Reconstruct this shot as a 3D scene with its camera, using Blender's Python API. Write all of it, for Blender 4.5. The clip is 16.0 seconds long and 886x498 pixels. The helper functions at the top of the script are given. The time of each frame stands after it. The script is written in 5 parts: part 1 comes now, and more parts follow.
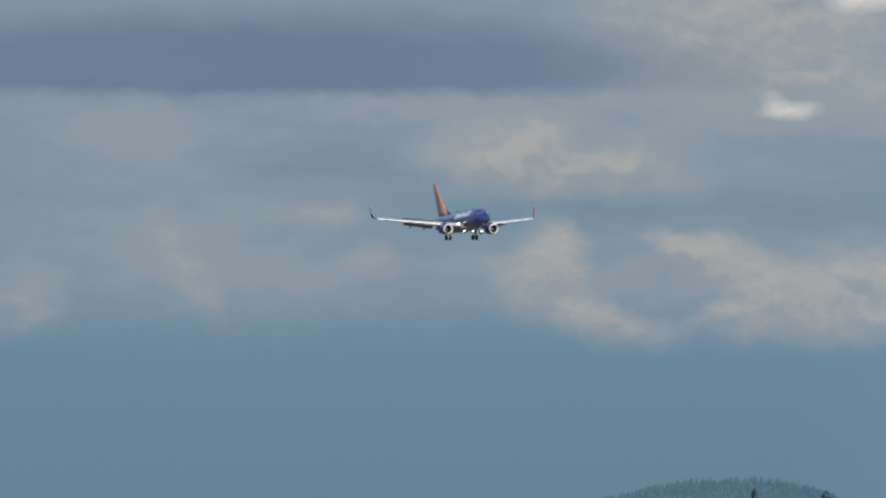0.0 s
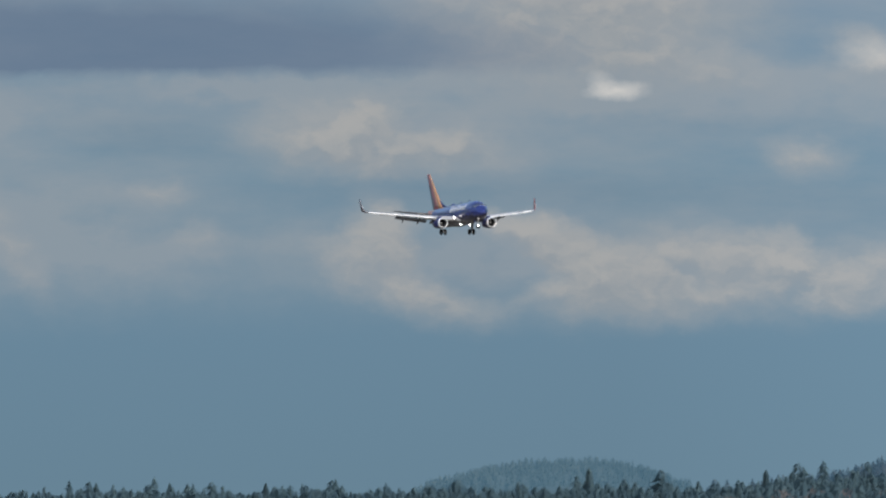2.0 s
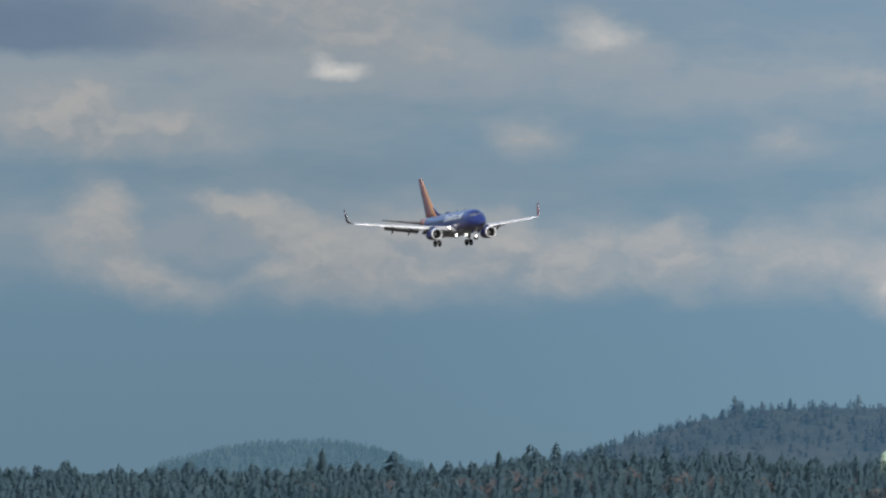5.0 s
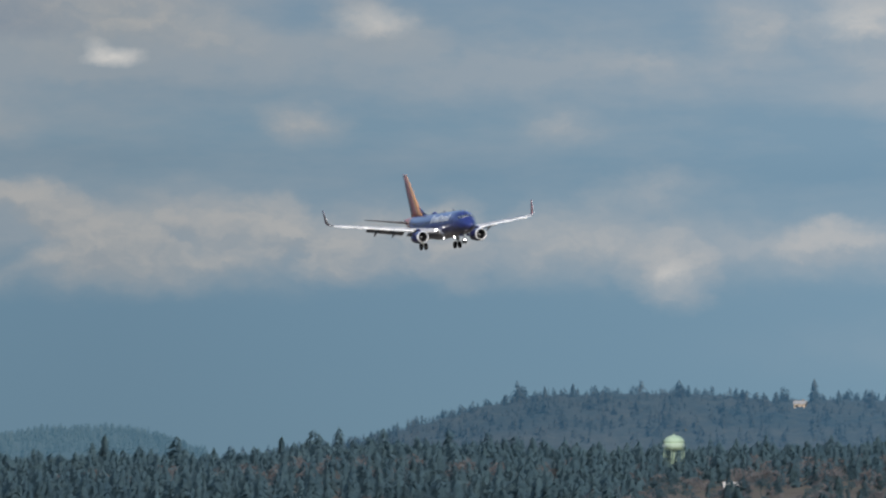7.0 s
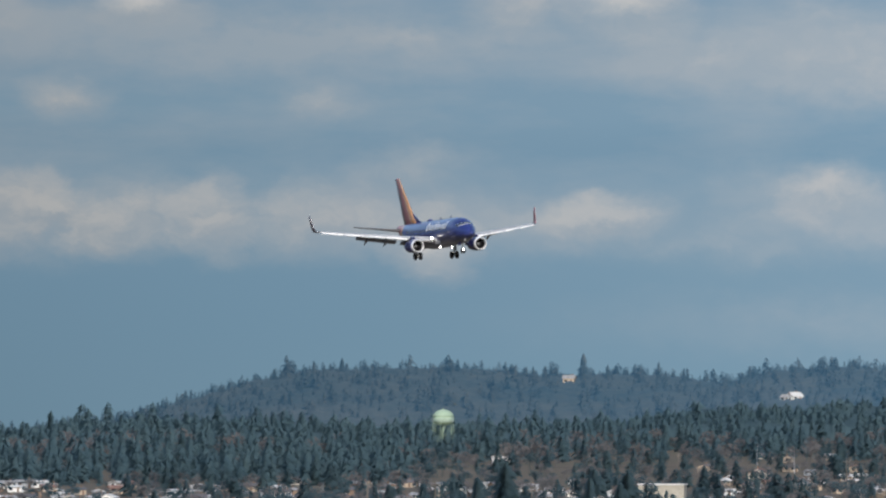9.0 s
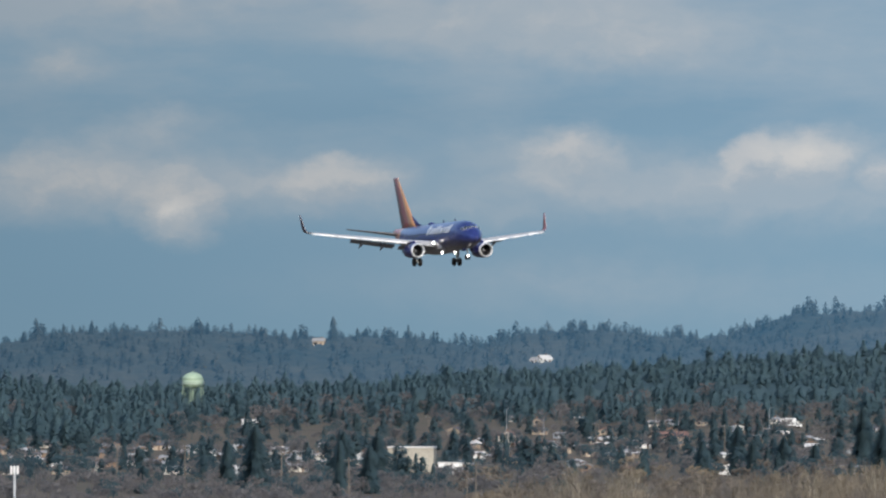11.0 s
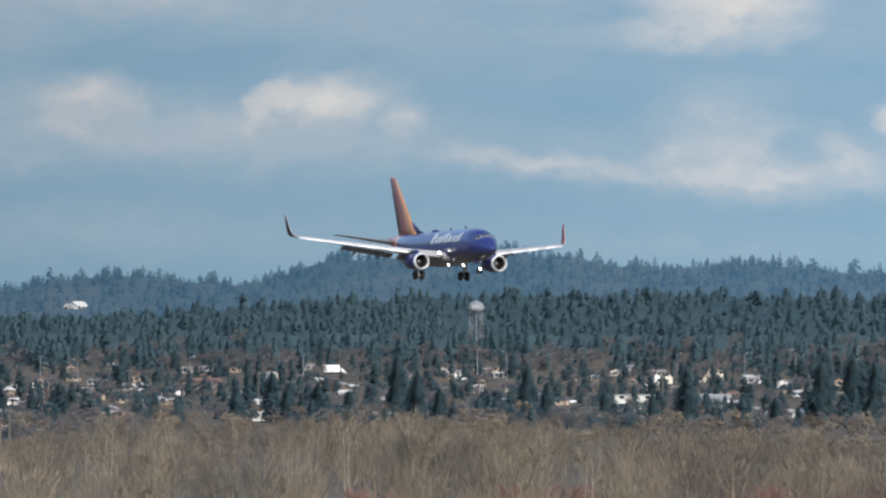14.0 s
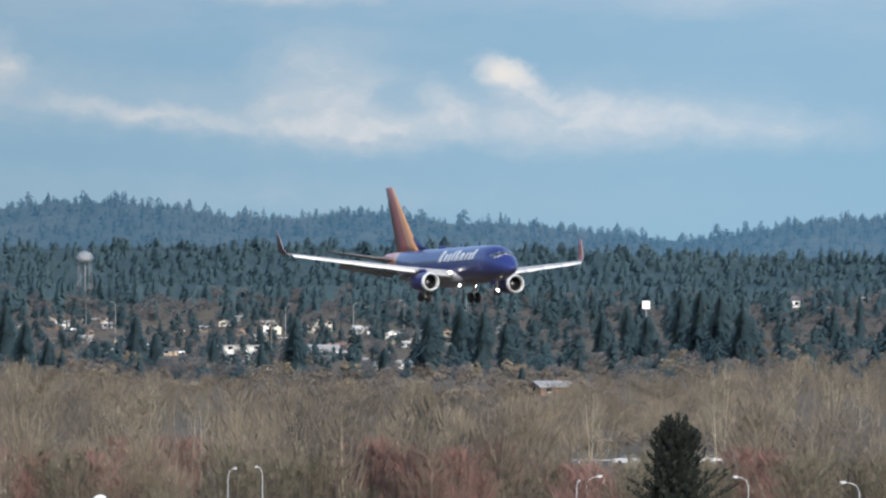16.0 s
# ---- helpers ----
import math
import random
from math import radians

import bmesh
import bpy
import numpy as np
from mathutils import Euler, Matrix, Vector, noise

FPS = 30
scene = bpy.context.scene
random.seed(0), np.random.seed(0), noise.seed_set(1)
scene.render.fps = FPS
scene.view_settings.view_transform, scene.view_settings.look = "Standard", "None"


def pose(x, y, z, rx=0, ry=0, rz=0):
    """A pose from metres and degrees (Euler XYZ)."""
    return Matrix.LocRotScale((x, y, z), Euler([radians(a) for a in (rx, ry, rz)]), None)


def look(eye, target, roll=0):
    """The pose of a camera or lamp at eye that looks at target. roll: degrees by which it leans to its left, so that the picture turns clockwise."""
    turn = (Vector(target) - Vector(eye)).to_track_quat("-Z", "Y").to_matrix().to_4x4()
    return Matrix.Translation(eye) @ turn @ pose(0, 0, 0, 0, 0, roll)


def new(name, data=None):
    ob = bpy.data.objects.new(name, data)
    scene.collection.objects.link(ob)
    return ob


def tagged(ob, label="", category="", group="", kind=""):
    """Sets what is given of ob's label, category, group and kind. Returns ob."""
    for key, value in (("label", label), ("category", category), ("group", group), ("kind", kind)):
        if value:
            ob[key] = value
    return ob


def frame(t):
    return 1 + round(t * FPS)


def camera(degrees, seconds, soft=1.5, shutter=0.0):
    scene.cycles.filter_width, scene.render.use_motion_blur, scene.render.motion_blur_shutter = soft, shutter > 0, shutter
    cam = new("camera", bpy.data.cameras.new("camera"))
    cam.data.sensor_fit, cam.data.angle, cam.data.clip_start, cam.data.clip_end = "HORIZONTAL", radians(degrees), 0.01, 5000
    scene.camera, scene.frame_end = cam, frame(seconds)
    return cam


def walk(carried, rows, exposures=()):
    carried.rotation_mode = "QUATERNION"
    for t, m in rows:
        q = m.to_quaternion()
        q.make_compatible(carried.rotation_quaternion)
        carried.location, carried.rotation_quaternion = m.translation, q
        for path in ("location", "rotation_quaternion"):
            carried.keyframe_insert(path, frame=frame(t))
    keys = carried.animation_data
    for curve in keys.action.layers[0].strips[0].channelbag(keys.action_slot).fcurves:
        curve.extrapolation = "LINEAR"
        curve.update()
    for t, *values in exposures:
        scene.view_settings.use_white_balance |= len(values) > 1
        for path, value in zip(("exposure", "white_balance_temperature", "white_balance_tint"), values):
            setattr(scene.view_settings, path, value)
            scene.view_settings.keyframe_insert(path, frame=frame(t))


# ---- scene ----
# ---------------------------------------------------------------- camera
F = 16570.0  # bearings below are given in steps of 1/F radian, positive to the right and, for heights, downwards
EYE_Z = 30.0
CAM = [  # seconds, bearing, tilt and lean in degrees
    (0.0, -6.0796, 1.4678, -0.08),
    (0.5, -5.8554, 1.4276, -0.08),
    (1.0, -5.6062, 1.3909, -0.08),
    (1.5, -5.3418, 1.3651, -0.08),
    (2.0, -5.0692, 1.3441, -0.08),
    (2.5, -4.7862, 1.3264, -0.06),
    (3.0, -4.5021, 1.3109, -0.04),
    (3.5, -4.2504, 1.2937, -0.02),
    (4.0, -3.9970, 1.2704, -0.00),
    (6.5, -2.4651, 1.1620, 0.02),
    (7.0, -2.1090, 1.1383, 0.02),
    (7.5, -1.7600, 1.1123, 0.02),
    (8.0, -1.4177, 1.0802, 0.03),
    (8.5, -1.0666, 1.0350, 0.03),
    (11.0, 0.8344, 0.7553, 0.05),
    (11.5, 1.1892, 0.7047, 0.06),
    (12.0, 1.5451, 0.6540, 0.06),
    (12.5, 1.9999, 0.6058, 0.07),
    (13.0, 2.5330, 0.5494, 0.08),
    (13.5, 3.0833, 0.4940, 0.08),
    (14.0, 3.6853, 0.4319, 0.09),
    (14.5, 4.2842, 0.3742, 0.11),
    (15.0, 4.8600, 0.3160, 0.13),
    (15.5, 5.4335, 0.2346, 0.15),
    (16.0, 6.0796, 0.1349, 0.17),
]


def aim(az, el, lean):
    a, e = radians(az), radians(el)
    return look((0, 0, EYE_Z), (1000 * math.sin(a) * math.cos(e), 1000 * math.cos(a) * math.cos(e), EYE_Z + 1000 * math.sin(e)), lean)


cam = camera(5.4186, 16.0, soft=2.3)
walk(cam, [(t, aim(a, e, r)) for t, a, e, r in CAM], exposures=[(0, 0.50), (7, 0.47), (11, 0.53), (13, 0.56), (16, 0.79)])

# ---------------------------------------------------------------- world and sun
SUN_DIR = Vector((0.12, -0.88, 0.44)).normalized()
world = bpy.data.worlds.new("world")
scene.world = world
world.use_nodes = True
wn = world.node_tree.nodes
sky = wn.new("ShaderNodeTexSky")
sky.sky_type = "NISHITA"
sky.sun_disc = False
sky.sun_elevation = math.asin(SUN_DIR.z)
sky.sun_rotation = math.atan2(SUN_DIR.x, SUN_DIR.y)
wn["Background"].inputs["Strength"].default_value = 0.15
world.node_tree.links.new(sky.outputs[0], wn["Background"].inputs["Color"])
sun = new("sun", bpy.data.lights.new("sun", "SUN"))
sun.data.energy = 2.3
sun.data.angle = radians(0.6)
sun.data.color = (1.0, 0.95, 0.88)
sun.matrix_world = look(SUN_DIR * 100, (0, 0, 0))


# ---------------------------------------------------------------- materials
class Mat:
    """A small builder of node materials."""

    def __init__(self, name):
        self.m = bpy.data.materials.new(name)
        self.m.use_nodes = True
        self.t = self.m.node_tree
        self.p = self.t.nodes["Principled BSDF"]

    def node(self, kind, **kw):
        n = self.t.nodes.new(kind)
        for k, v in kw.items():
            n.inputs[k].default_value = v
        return n

    def link(self, a, b):
        self.t.links.new(a, b)

    def coords(self, kind="Object"):
        return self.node("ShaderNodeTexCoord").outputs[kind]

    def noise(self, scale, detail=3.0, vec=None, rough=0.55):
        n = self.node("ShaderNodeTexNoise", Scale=scale, Detail=detail, Roughness=rough)
        if vec is not None:
            self.link(vec, n.inputs["Vector"])
        return n.outputs["Fac"]

    def math(self, op, a, b=0.0, c=None):
        n = self.node("ShaderNodeMath")
        n.operation = op
        for i, v in enumerate((a, b) if c is None else (a, b, c)):
            if isinstance(v, (int, float)):
                n.inputs[i].default_value = v
            else:
                self.link(v, n.inputs[i])
        return n.outputs[0]

    def ramp(self, fac, stops, mode="LINEAR"):
        n = self.node("ShaderNodeValToRGB")
        n.color_ramp.interpolation = mode
        e = n.color_ramp.elements
        for i, (p, c) in enumerate(stops):
            s = e[i] if i < 2 else e.new(p)
            s.position, s.color = p, (*c, 1)
        self.link(fac, n.inputs[0])
        return n.outputs["Color"]

    def mix(self, fac, a, b, blend="MIX"):
        n = self.node("ShaderNodeMix")
        n.data_type, n.blend_type = "RGBA", blend
        for s, v in ((0, fac), (6, a), (7, b)):
            if isinstance(v, (int, float)):
                n.inputs[s].default_value = v
            elif isinstance(v, tuple):
                n.inputs[s].default_value = (*v, 1)
            else:
                self.link(v, n.inputs[s])
        return n.outputs[2]

    def bump(self, h, strength, dist):
        n = self.node("ShaderNodeBump", Strength=strength, Distance=dist)
        self.link(h, n.inputs["Height"])
        self.link(n.outputs[0], self.p.inputs["Normal"])

    def set(self, color=None, rough=0.6, metal=0.0, spec=0.5, coat=0.0):
        if color is not None:
            if isinstance(color, tuple):
                self.p.inputs["Base Color"].default_value = (*color, 1)
            else:
                self.link(color, self.p.inputs["Base Color"])
        if isinstance(rough, float):
            self.p.inputs["Roughness"].default_value = rough
        else:
            self.link(rough, self.p.inputs["Roughness"])
        self.p.inputs["Metallic"].default_value = metal
        self.p.inputs["Specular IOR Level"].default_value = spec
        self.p.inputs["Coat Weight"].default_value = coat
        return self.m


def varied(name, c0, c1, scale, rough=0.7, fine=8.0, metal=0.0, spec=0.4, random_tint=0.0, bump=0.0):
    """Two tones mixed by a coarse and a fine noise; each piece or object a little different."""
    m = Mat(name)
    v = m.coords()
    f = m.math("MULTIPLY_ADD", m.noise(scale * fine, 4, v), 0.45, m.math("MULTIPLY", m.noise(scale, 3, v), 0.55))
    col = m.ramp(f, [(0.36, c0), (0.64, c1)])
    if random_tint:
        r = m.math("MULTIPLY_ADD", m.node("ShaderNodeObjectInfo").outputs["Random"], random_tint, 1 - random_tint / 2)
        g = m.node("ShaderNodeCombineColor")
        for i in range(3):
            m.link(r, g.inputs[i])
        col = m.mix(1.0, col, g.outputs[0], "MULTIPLY")
    if bump:
        m.bump(m.noise(scale * fine, 4, v), 0.5, bump)
    return m.set(col, rough, metal, spec)


def thin_leaf(m, col, rough, spec, share):
    """Needles and twigs pass part of the light on."""
    mat = m.set(col, rough, 0.0, spec)
    through_light = m.node("ShaderNodeBsdfTranslucent")
    m.link(col, through_light.inputs["Color"])
    both_ways = m.node("ShaderNodeMixShader")
    both_ways.inputs[0].default_value = share
    m.link(m.p.outputs[0], both_ways.inputs[1])
    m.link(through_light.outputs[0], both_ways.inputs[2])
    m.link(both_ways.outputs[0], m.t.nodes["Material Output"].inputs["Surface"])
    return mat


def foliage(name, dark, light, spread=0.5, fine=0.6):
    """Leaves or twigs: tone changes from clump to clump and from tree to tree."""
    m = Mat(name)
    r = m.node("ShaderNodeNewGeometry").outputs["Random Per Island"]
    o = m.node("ShaderNodeObjectInfo").outputs["Random"]
    n = m.noise(fine, 3, m.coords())
    big = m.math("MULTIPLY_ADD", m.noise(0.055, 2, m.coords()), 0.9, m.math("MULTIPLY_ADD", m.noise(0.012, 2, m.coords()), 0.9, -0.45))
    f = m.math("ADD", m.math("MULTIPLY", r, spread), m.math("ADD", m.math("MULTIPLY", n, 0.5), m.math("MULTIPLY_ADD", o, 0.2, m.math("MULTIPLY_ADD", big, 0.9, -0.62))))
    return thin_leaf(m, m.ramp(f, [(0.1, dark), (0.75, light)]), 0.75, 0.25, 0.2)


def plain(name, color, rough=0.5, metal=0.0, glow=0.0):
    m = Mat(name)
    v = m.coords()
    n = m.noise(3.0, 3, v)
    lo = tuple(c * 0.85 for c in color)
    m.set(m.ramp(n, [(0.3, lo), (0.7, color)]), rough, metal)
    if glow:
        m.p.inputs["Emission Color"].default_value = (*color, 1)
        m.p.inputs["Emission Strength"].default_value = glow
    return m.m


DARKFIR = foliage("dark_conifer_needles", (0.014, 0.018, 0.016), (0.036, 0.043, 0.032))
BROWNWOOD = foliage("bare_brown_twigs", (0.143, 0.115, 0.082), (0.301, 0.252, 0.186))
DARKWOOD = foliage("dark_bare_twigs", (0.106, 0.090, 0.075), (0.211, 0.181, 0.152))
PALEWOOD = foliage("pale_bare_branches", (0.180, 0.152, 0.108), (0.332, 0.291, 0.220))
REDWOOD = foliage("reddish_twigs", (0.195, 0.109, 0.091), (0.327, 0.201, 0.170))
OLIVE = foliage("olive_shrub_twigs", (0.124, 0.107, 0.076), (0.233, 0.205, 0.148))
BARK = varied("tree_bark", (0.05, 0.04, 0.03), (0.14, 0.11, 0.08), 1.0)
PALEBARK = varied("pale_tree_bark", (0.25, 0.21, 0.15), (0.5, 0.43, 0.32), 1.0)


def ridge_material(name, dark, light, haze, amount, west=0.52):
    """Distant backdrop woods; the haze of kilometres of blue air is painted as emission."""
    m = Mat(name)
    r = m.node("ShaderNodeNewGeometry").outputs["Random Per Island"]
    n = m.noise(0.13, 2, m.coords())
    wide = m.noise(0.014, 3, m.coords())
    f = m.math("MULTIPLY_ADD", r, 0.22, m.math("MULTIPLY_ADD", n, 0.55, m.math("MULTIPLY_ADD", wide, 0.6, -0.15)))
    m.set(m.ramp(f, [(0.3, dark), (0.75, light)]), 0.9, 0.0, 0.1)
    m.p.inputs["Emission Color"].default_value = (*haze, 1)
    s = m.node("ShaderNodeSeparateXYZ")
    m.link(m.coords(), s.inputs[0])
    thicker = m.node("ShaderNodeMapRange")  # the painted haze glows stronger towards the east
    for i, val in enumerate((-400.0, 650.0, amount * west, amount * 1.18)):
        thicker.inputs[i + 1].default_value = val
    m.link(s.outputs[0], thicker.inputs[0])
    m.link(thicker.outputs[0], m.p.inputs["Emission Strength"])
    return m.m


RIDGE = ridge_material("distant_woods_haze_glow", (0.008, 0.020, 0.022), (0.066, 0.060, 0.044), (0.22, 0.58, 1.0), 0.112)
HILL = ridge_material("far_hill_woods_haze_glow", (0.02, 0.03, 0.03), (0.05, 0.055, 0.045), (0.30, 0.64, 0.92), 0.134, 0.95)


def woods(name, dark, light):
    """Needles or twigs of trees far off: the tone changes from tree to tree and over the wood."""
    m = Mat(name)
    r = m.node("ShaderNodeNewGeometry").outputs["Random Per Island"]
    n = m.noise(0.13, 2, m.coords())
    wide = m.noise(0.014, 3, m.coords())
    f = m.math("MULTIPLY_ADD", r, 0.16, m.math("MULTIPLY_ADD", n, 0.58, m.math("MULTIPLY_ADD", wide, 0.6, -0.15)))
    return thin_leaf(m, m.ramp(f, [(0.25, dark), (0.8, light)]), 0.9, 0.1, 0.5)


# needles lightened and blued: the haze of distance is put into the colour
FIR = woods("haze_tinted_fir_needles", (0.074, 0.134, 0.166), (0.130, 0.198, 0.212))
# blue-grey haze is mixed into these twig and needle colours too
FARWOOD = woods("hazed_grey_brown_twigs", (0.136, 0.134, 0.140), (0.240, 0.222, 0.210))
TOWNFIR = woods("haze_tinted_town_needles", (0.052, 0.092, 0.116), (0.098, 0.150, 0.158))

GROUND = Mat("winter_grass_and_soil")
gv = GROUND.coords()
gf = GROUND.math("MULTIPLY_ADD", GROUND.noise(0.25, 4, gv), 0.4, GROUND.math("MULTIPLY", GROUND.noise(0.012, 4, gv), 0.6))
GROUND.bump(GROUND.noise(0.6, 4, gv), 0.5, 0.3)
GROUND = GROUND.set(GROUND.ramp(gf, [(0.35, (0.085, 0.072, 0.058)), (0.5, (0.14, 0.118, 0.094)), (0.65, (0.10, 0.094, 0.068))]), 0.95, 0.0, 0.1)


# ---------------------------------------------------------------- mesh helpers
def mesh_object(name, verts, faces, material, parent=None, smooth=False, label=""):
    me = bpy.data.meshes.new(name)
    me.from_pydata([tuple(v) for v in verts], [], [tuple(f) for f in faces])
    me.materials.append(material)
    if smooth:
        me.shade_smooth()
    ob = new(name, me)
    if parent is not None:
        ob.parent = parent
    if label:
        ob["label"] = label
    return ob


def part(name, bm, material, parent, label="", smooth=False):
    me = bpy.data.meshes.new(name)
    bmesh.ops.recalc_face_normals(bm, faces=bm.faces)
    bm.to_mesh(me)
    bm.free()
    for x in material if isinstance(material, (list, tuple)) else [material]:
        me.materials.append(x)
    if smooth:
        me.shade_smooth()
    ob = new(name, me)
    ob.parent = parent
    if label:
        ob["label"] = label
    return ob


def box(bm, x0, x1, y0, y1, z0, z1, bevel=0.0):
    r = bmesh.ops.create_cube(bm, size=1.0)
    for v in r["verts"]:
        v.co = Vector((x0 + (v.co.x + 0.5) * (x1 - x0), y0 + (v.co.y + 0.5) * (y1 - y0), z0 + (v.co.z + 0.5) * (z1 - z0)))
    if bevel:
        bmesh.ops.bevel(bm, geom=list({e for v in r["verts"] for e in v.link_edges}), offset=bevel, segments=1, affect="EDGES")
    return bm


def rod(bm, a, b, r0, r1, n=8):
    """A tapered round bar from a to b."""
    a, b = Vector(a), Vector(b)
    q = (b - a).to_track_quat("Z", "Y")
    rings = []
    for c, r in ((a, r0), (b, r1)):
        rings.append([bm.verts.new(c + q @ Vector((r * math.cos(2 * math.pi * i / n), r * math.sin(2 * math.pi * i / n), 0))) for i in range(n)])
    for i in range(n):
        bm.faces.new((rings[0][i], rings[0][(i + 1) % n], rings[1][(i + 1) % n], rings[1][i]))
    bm.faces.new(rings[0][::-1])
    bm.faces.new(rings[1])
    return bm


def lathe(bm, profile, n=24, axis="Z", centre=(0, 0, 0), cap=True):
    """Turn (radius, height) pairs round an axis."""
    rings = []
    for r, h in profile:
        ring = []
        for i in range(n):
            a = 2 * math.pi * i / n
            p = (r * math.cos(a), r * math.sin(a), h) if axis == "Z" else (r * math.cos(a), h, r * math.sin(a)) if axis == "Y" else (h, r * math.cos(a), r * math.sin(a))
            ring.append(bm.verts.new(Vector(centre) + Vector(p)))
        rings.append(ring)
    for a, b in zip(rings, rings[1:]):
        for i in range(n):
            bm.faces.new((a[i], a[(i + 1) % n], b[(i + 1) % n], b[i]))
    if cap:
        bm.faces.new(rings[0][::-1])
        bm.faces.new(rings[-1])
    return bm


def loft(bm, sections, cap=True):
    rings = [[bm.verts.new(p) for p in s] for s in sections]
    n = len(rings[0])
    for a, b in zip(rings, rings[1:]):
        for i in range(n):
            bm.faces.new((a[i], a[(i + 1) % n], b[(i + 1) % n], b[i]))
    if cap:
        bm.faces.new(rings[0][::-1])
        bm.faces.new(rings[-1])
    return rings


def thing(name, m, label, category, group=""):
    ob = new(name)
    ob.matrix_basis = m
    return tagged(ob, label, category, group)


# ---------------------------------------------------------------- the lie of the land
def table(b, pts):
    return float(np.interp(b, [p[0] for p in pts], [p[1] for p in pts]))


# outline of the tree tops (bearing, height), near wooded rise and far ridge
NEAR_TOP = [(-2700, 48), (-2330, 42), (-2050, 32), (-1800, 34), (-1560, 30), (-1360, 34), (-1150, 26), (-1000, 28), (-860, 14), (-700, 6), (-500, 10), (-290, 16), (0, 12), (120, 10), (240, -6), (290, -14),
            (420, -10), (560, -26), (800, -44), (1020, -56), (1300, -60), (1600, -58), (1900, -52), (2200, -46), (2600, -38)]
FAR_TOP = [(-2800, 60), (-1540, 60), (-1490, 26), (-1450, 20), (-1390, 2), (-1330, -8), (-1180, -12), (-1110, 2), (-1060, 22), (-960, 40), (-800, 16), (-690, -12), (-610, -36), (-540, -56), (-440, -76), (-290, -80), (-190, -80),
           (-40, -70), (50, -68), (180, -70), (250, -58), (300, -54), (390, -76), (500, -84), (610, -72), (690, -64), (760, -76), (860, -104), (1020, -112), (1060, -122), (1210, -118), (1310, -106), (1400, -90), (1530, -94),
           (1620, -100), (1760, -86), (1880, -84), (1980, -74), (2080, -62), (2190, -52), (2320, -74), (2430, -90), (2700, -104)]
FAR_TOP = [(p, q - (15 if p > 850 else 10)) for p, q in FAR_TOP]
D_NEAR, D_FAR = 4250.0, 4720.0


def height(v, d):
    return EYE_Z - v * d / F


def ground_z(b, d):
    near = height(table(b, NEAR_TOP) + 42, D_NEAR)
    far = height(table(b, FAR_TOP) + 21, D_FAR)
    mid = min(near - 2, 19.0)
    xs = [0, 2300, 2700, 3200, 3700, 4000, D_NEAR, 4420, D_FAR, 5200]
    zs = [0, 0, 0.5, min(5, near * 0.4), min(12, near * 0.7), mid, near, near - 5, far, far - 15]
    return float(np.interp(d, xs, zs))


def place(b, d, lift=0.0):
    """The point on the ground at a bearing and a distance."""
    a = b / F
    return Vector((d * math.sin(a), d * math.cos(a), ground_z(b, d) + lift))


def build_ground():
    az = [-180 + 7.5 * i for i in range(23)] + [-10 + 0.125 * i for i in range(161)] + [15 + 7.5 * i for i in range(22)]
    rad = [0.5, 150, 400, 800, 1200, 1700, 2300, 2500, 2700, 2950, 3200, 3450, 3700, 3850, 4000, 4120, 4250, 4330, 4420, 4570, 4720, 4850, 5200, 9000]
    verts, faces = [], []
    for r in rad:
        for a in az:
            b = radians(a) * F
            verts.append((r * math.sin(radians(a)), r * math.cos(radians(a)), ground_z(max(-2700, min(2600, b)), min(r, 5200)) if r > 2300 and abs(a) < 60 else 0.0))
    n = len(az)
    for i in range(len(rad) - 1):
        for j in range(n):
            k = (j + 1) % n
            faces.append((i * n + j, i * n + k, (i + 1) * n + k, (i + 1) * n + j))
    verts.append((0, 0, 0))
    faces += [(len(verts) - 1, (j + 1) % n, j) for j in range(n)]
    ob = mesh_object("ground", verts, faces, GROUND, smooth=True)
    tagged(ob, "rolling winter ground of brown soil and grass", "ground", kind="structure")


build_ground()

# ---------------------------------------------------------------- the sky beyond: a tall ring of drifting cloud
S = Mat("cloudy_evening_sky")
sc = S.coords()
sep = S.node("ShaderNodeSeparateXYZ")
S.link(sc, sep.inputs[0])
su = S.math("MULTIPLY", S.math("ARCTAN2", sep.outputs[0], sep.outputs[1]), F)
sv = S.math("MULTIPLY", S.math("SUBTRACT", EYE_Z, sep.outputs[2]), F / 4950.0)
comb = S.node("ShaderNodeCombineXYZ")
S.link(su, comb.inputs[0])
S.link(sv, comb.inputs[1])
uv = comb.outputs[0]


def sky_noise(sx, sy, detail, rough=0.55, seed=0.0, color=False):
    m = S.node("ShaderNodeMapping", Scale=(sx, sy, 1), Location=(seed, seed * 0.7, seed * 1.3))
    S.link(uv, m.inputs["Vector"])
    n = S.node("ShaderNodeTexNoise", Scale=1.0, Detail=detail, Roughness=rough)
    S.link(m.outputs[0], n.inputs["Vector"])
    return n.outputs["Color" if color else "Fac"]


def vec(op, a, b):
    n = S.node("ShaderNodeVectorMath")
    n.operation = op
    for i, v in enumerate((a, b)):
        if isinstance(v, tuple):
            n.inputs[i].default_value = v
        else:
            S.link(v, n.inputs[i])
    return n.outputs[0]


drift = sky_noise(0.011, 0.017, 5, 0.6, 3.0, True)
warp = vec("MULTIPLY", vec("SUBTRACT", drift, (0.5, 0.5, 0.5)), (120, 80, 0))
warped = vec("ADD", uv, warp)
calm = vec("ADD", uv, vec("MULTIPLY", warp, (0.6, 0.4, 0)))


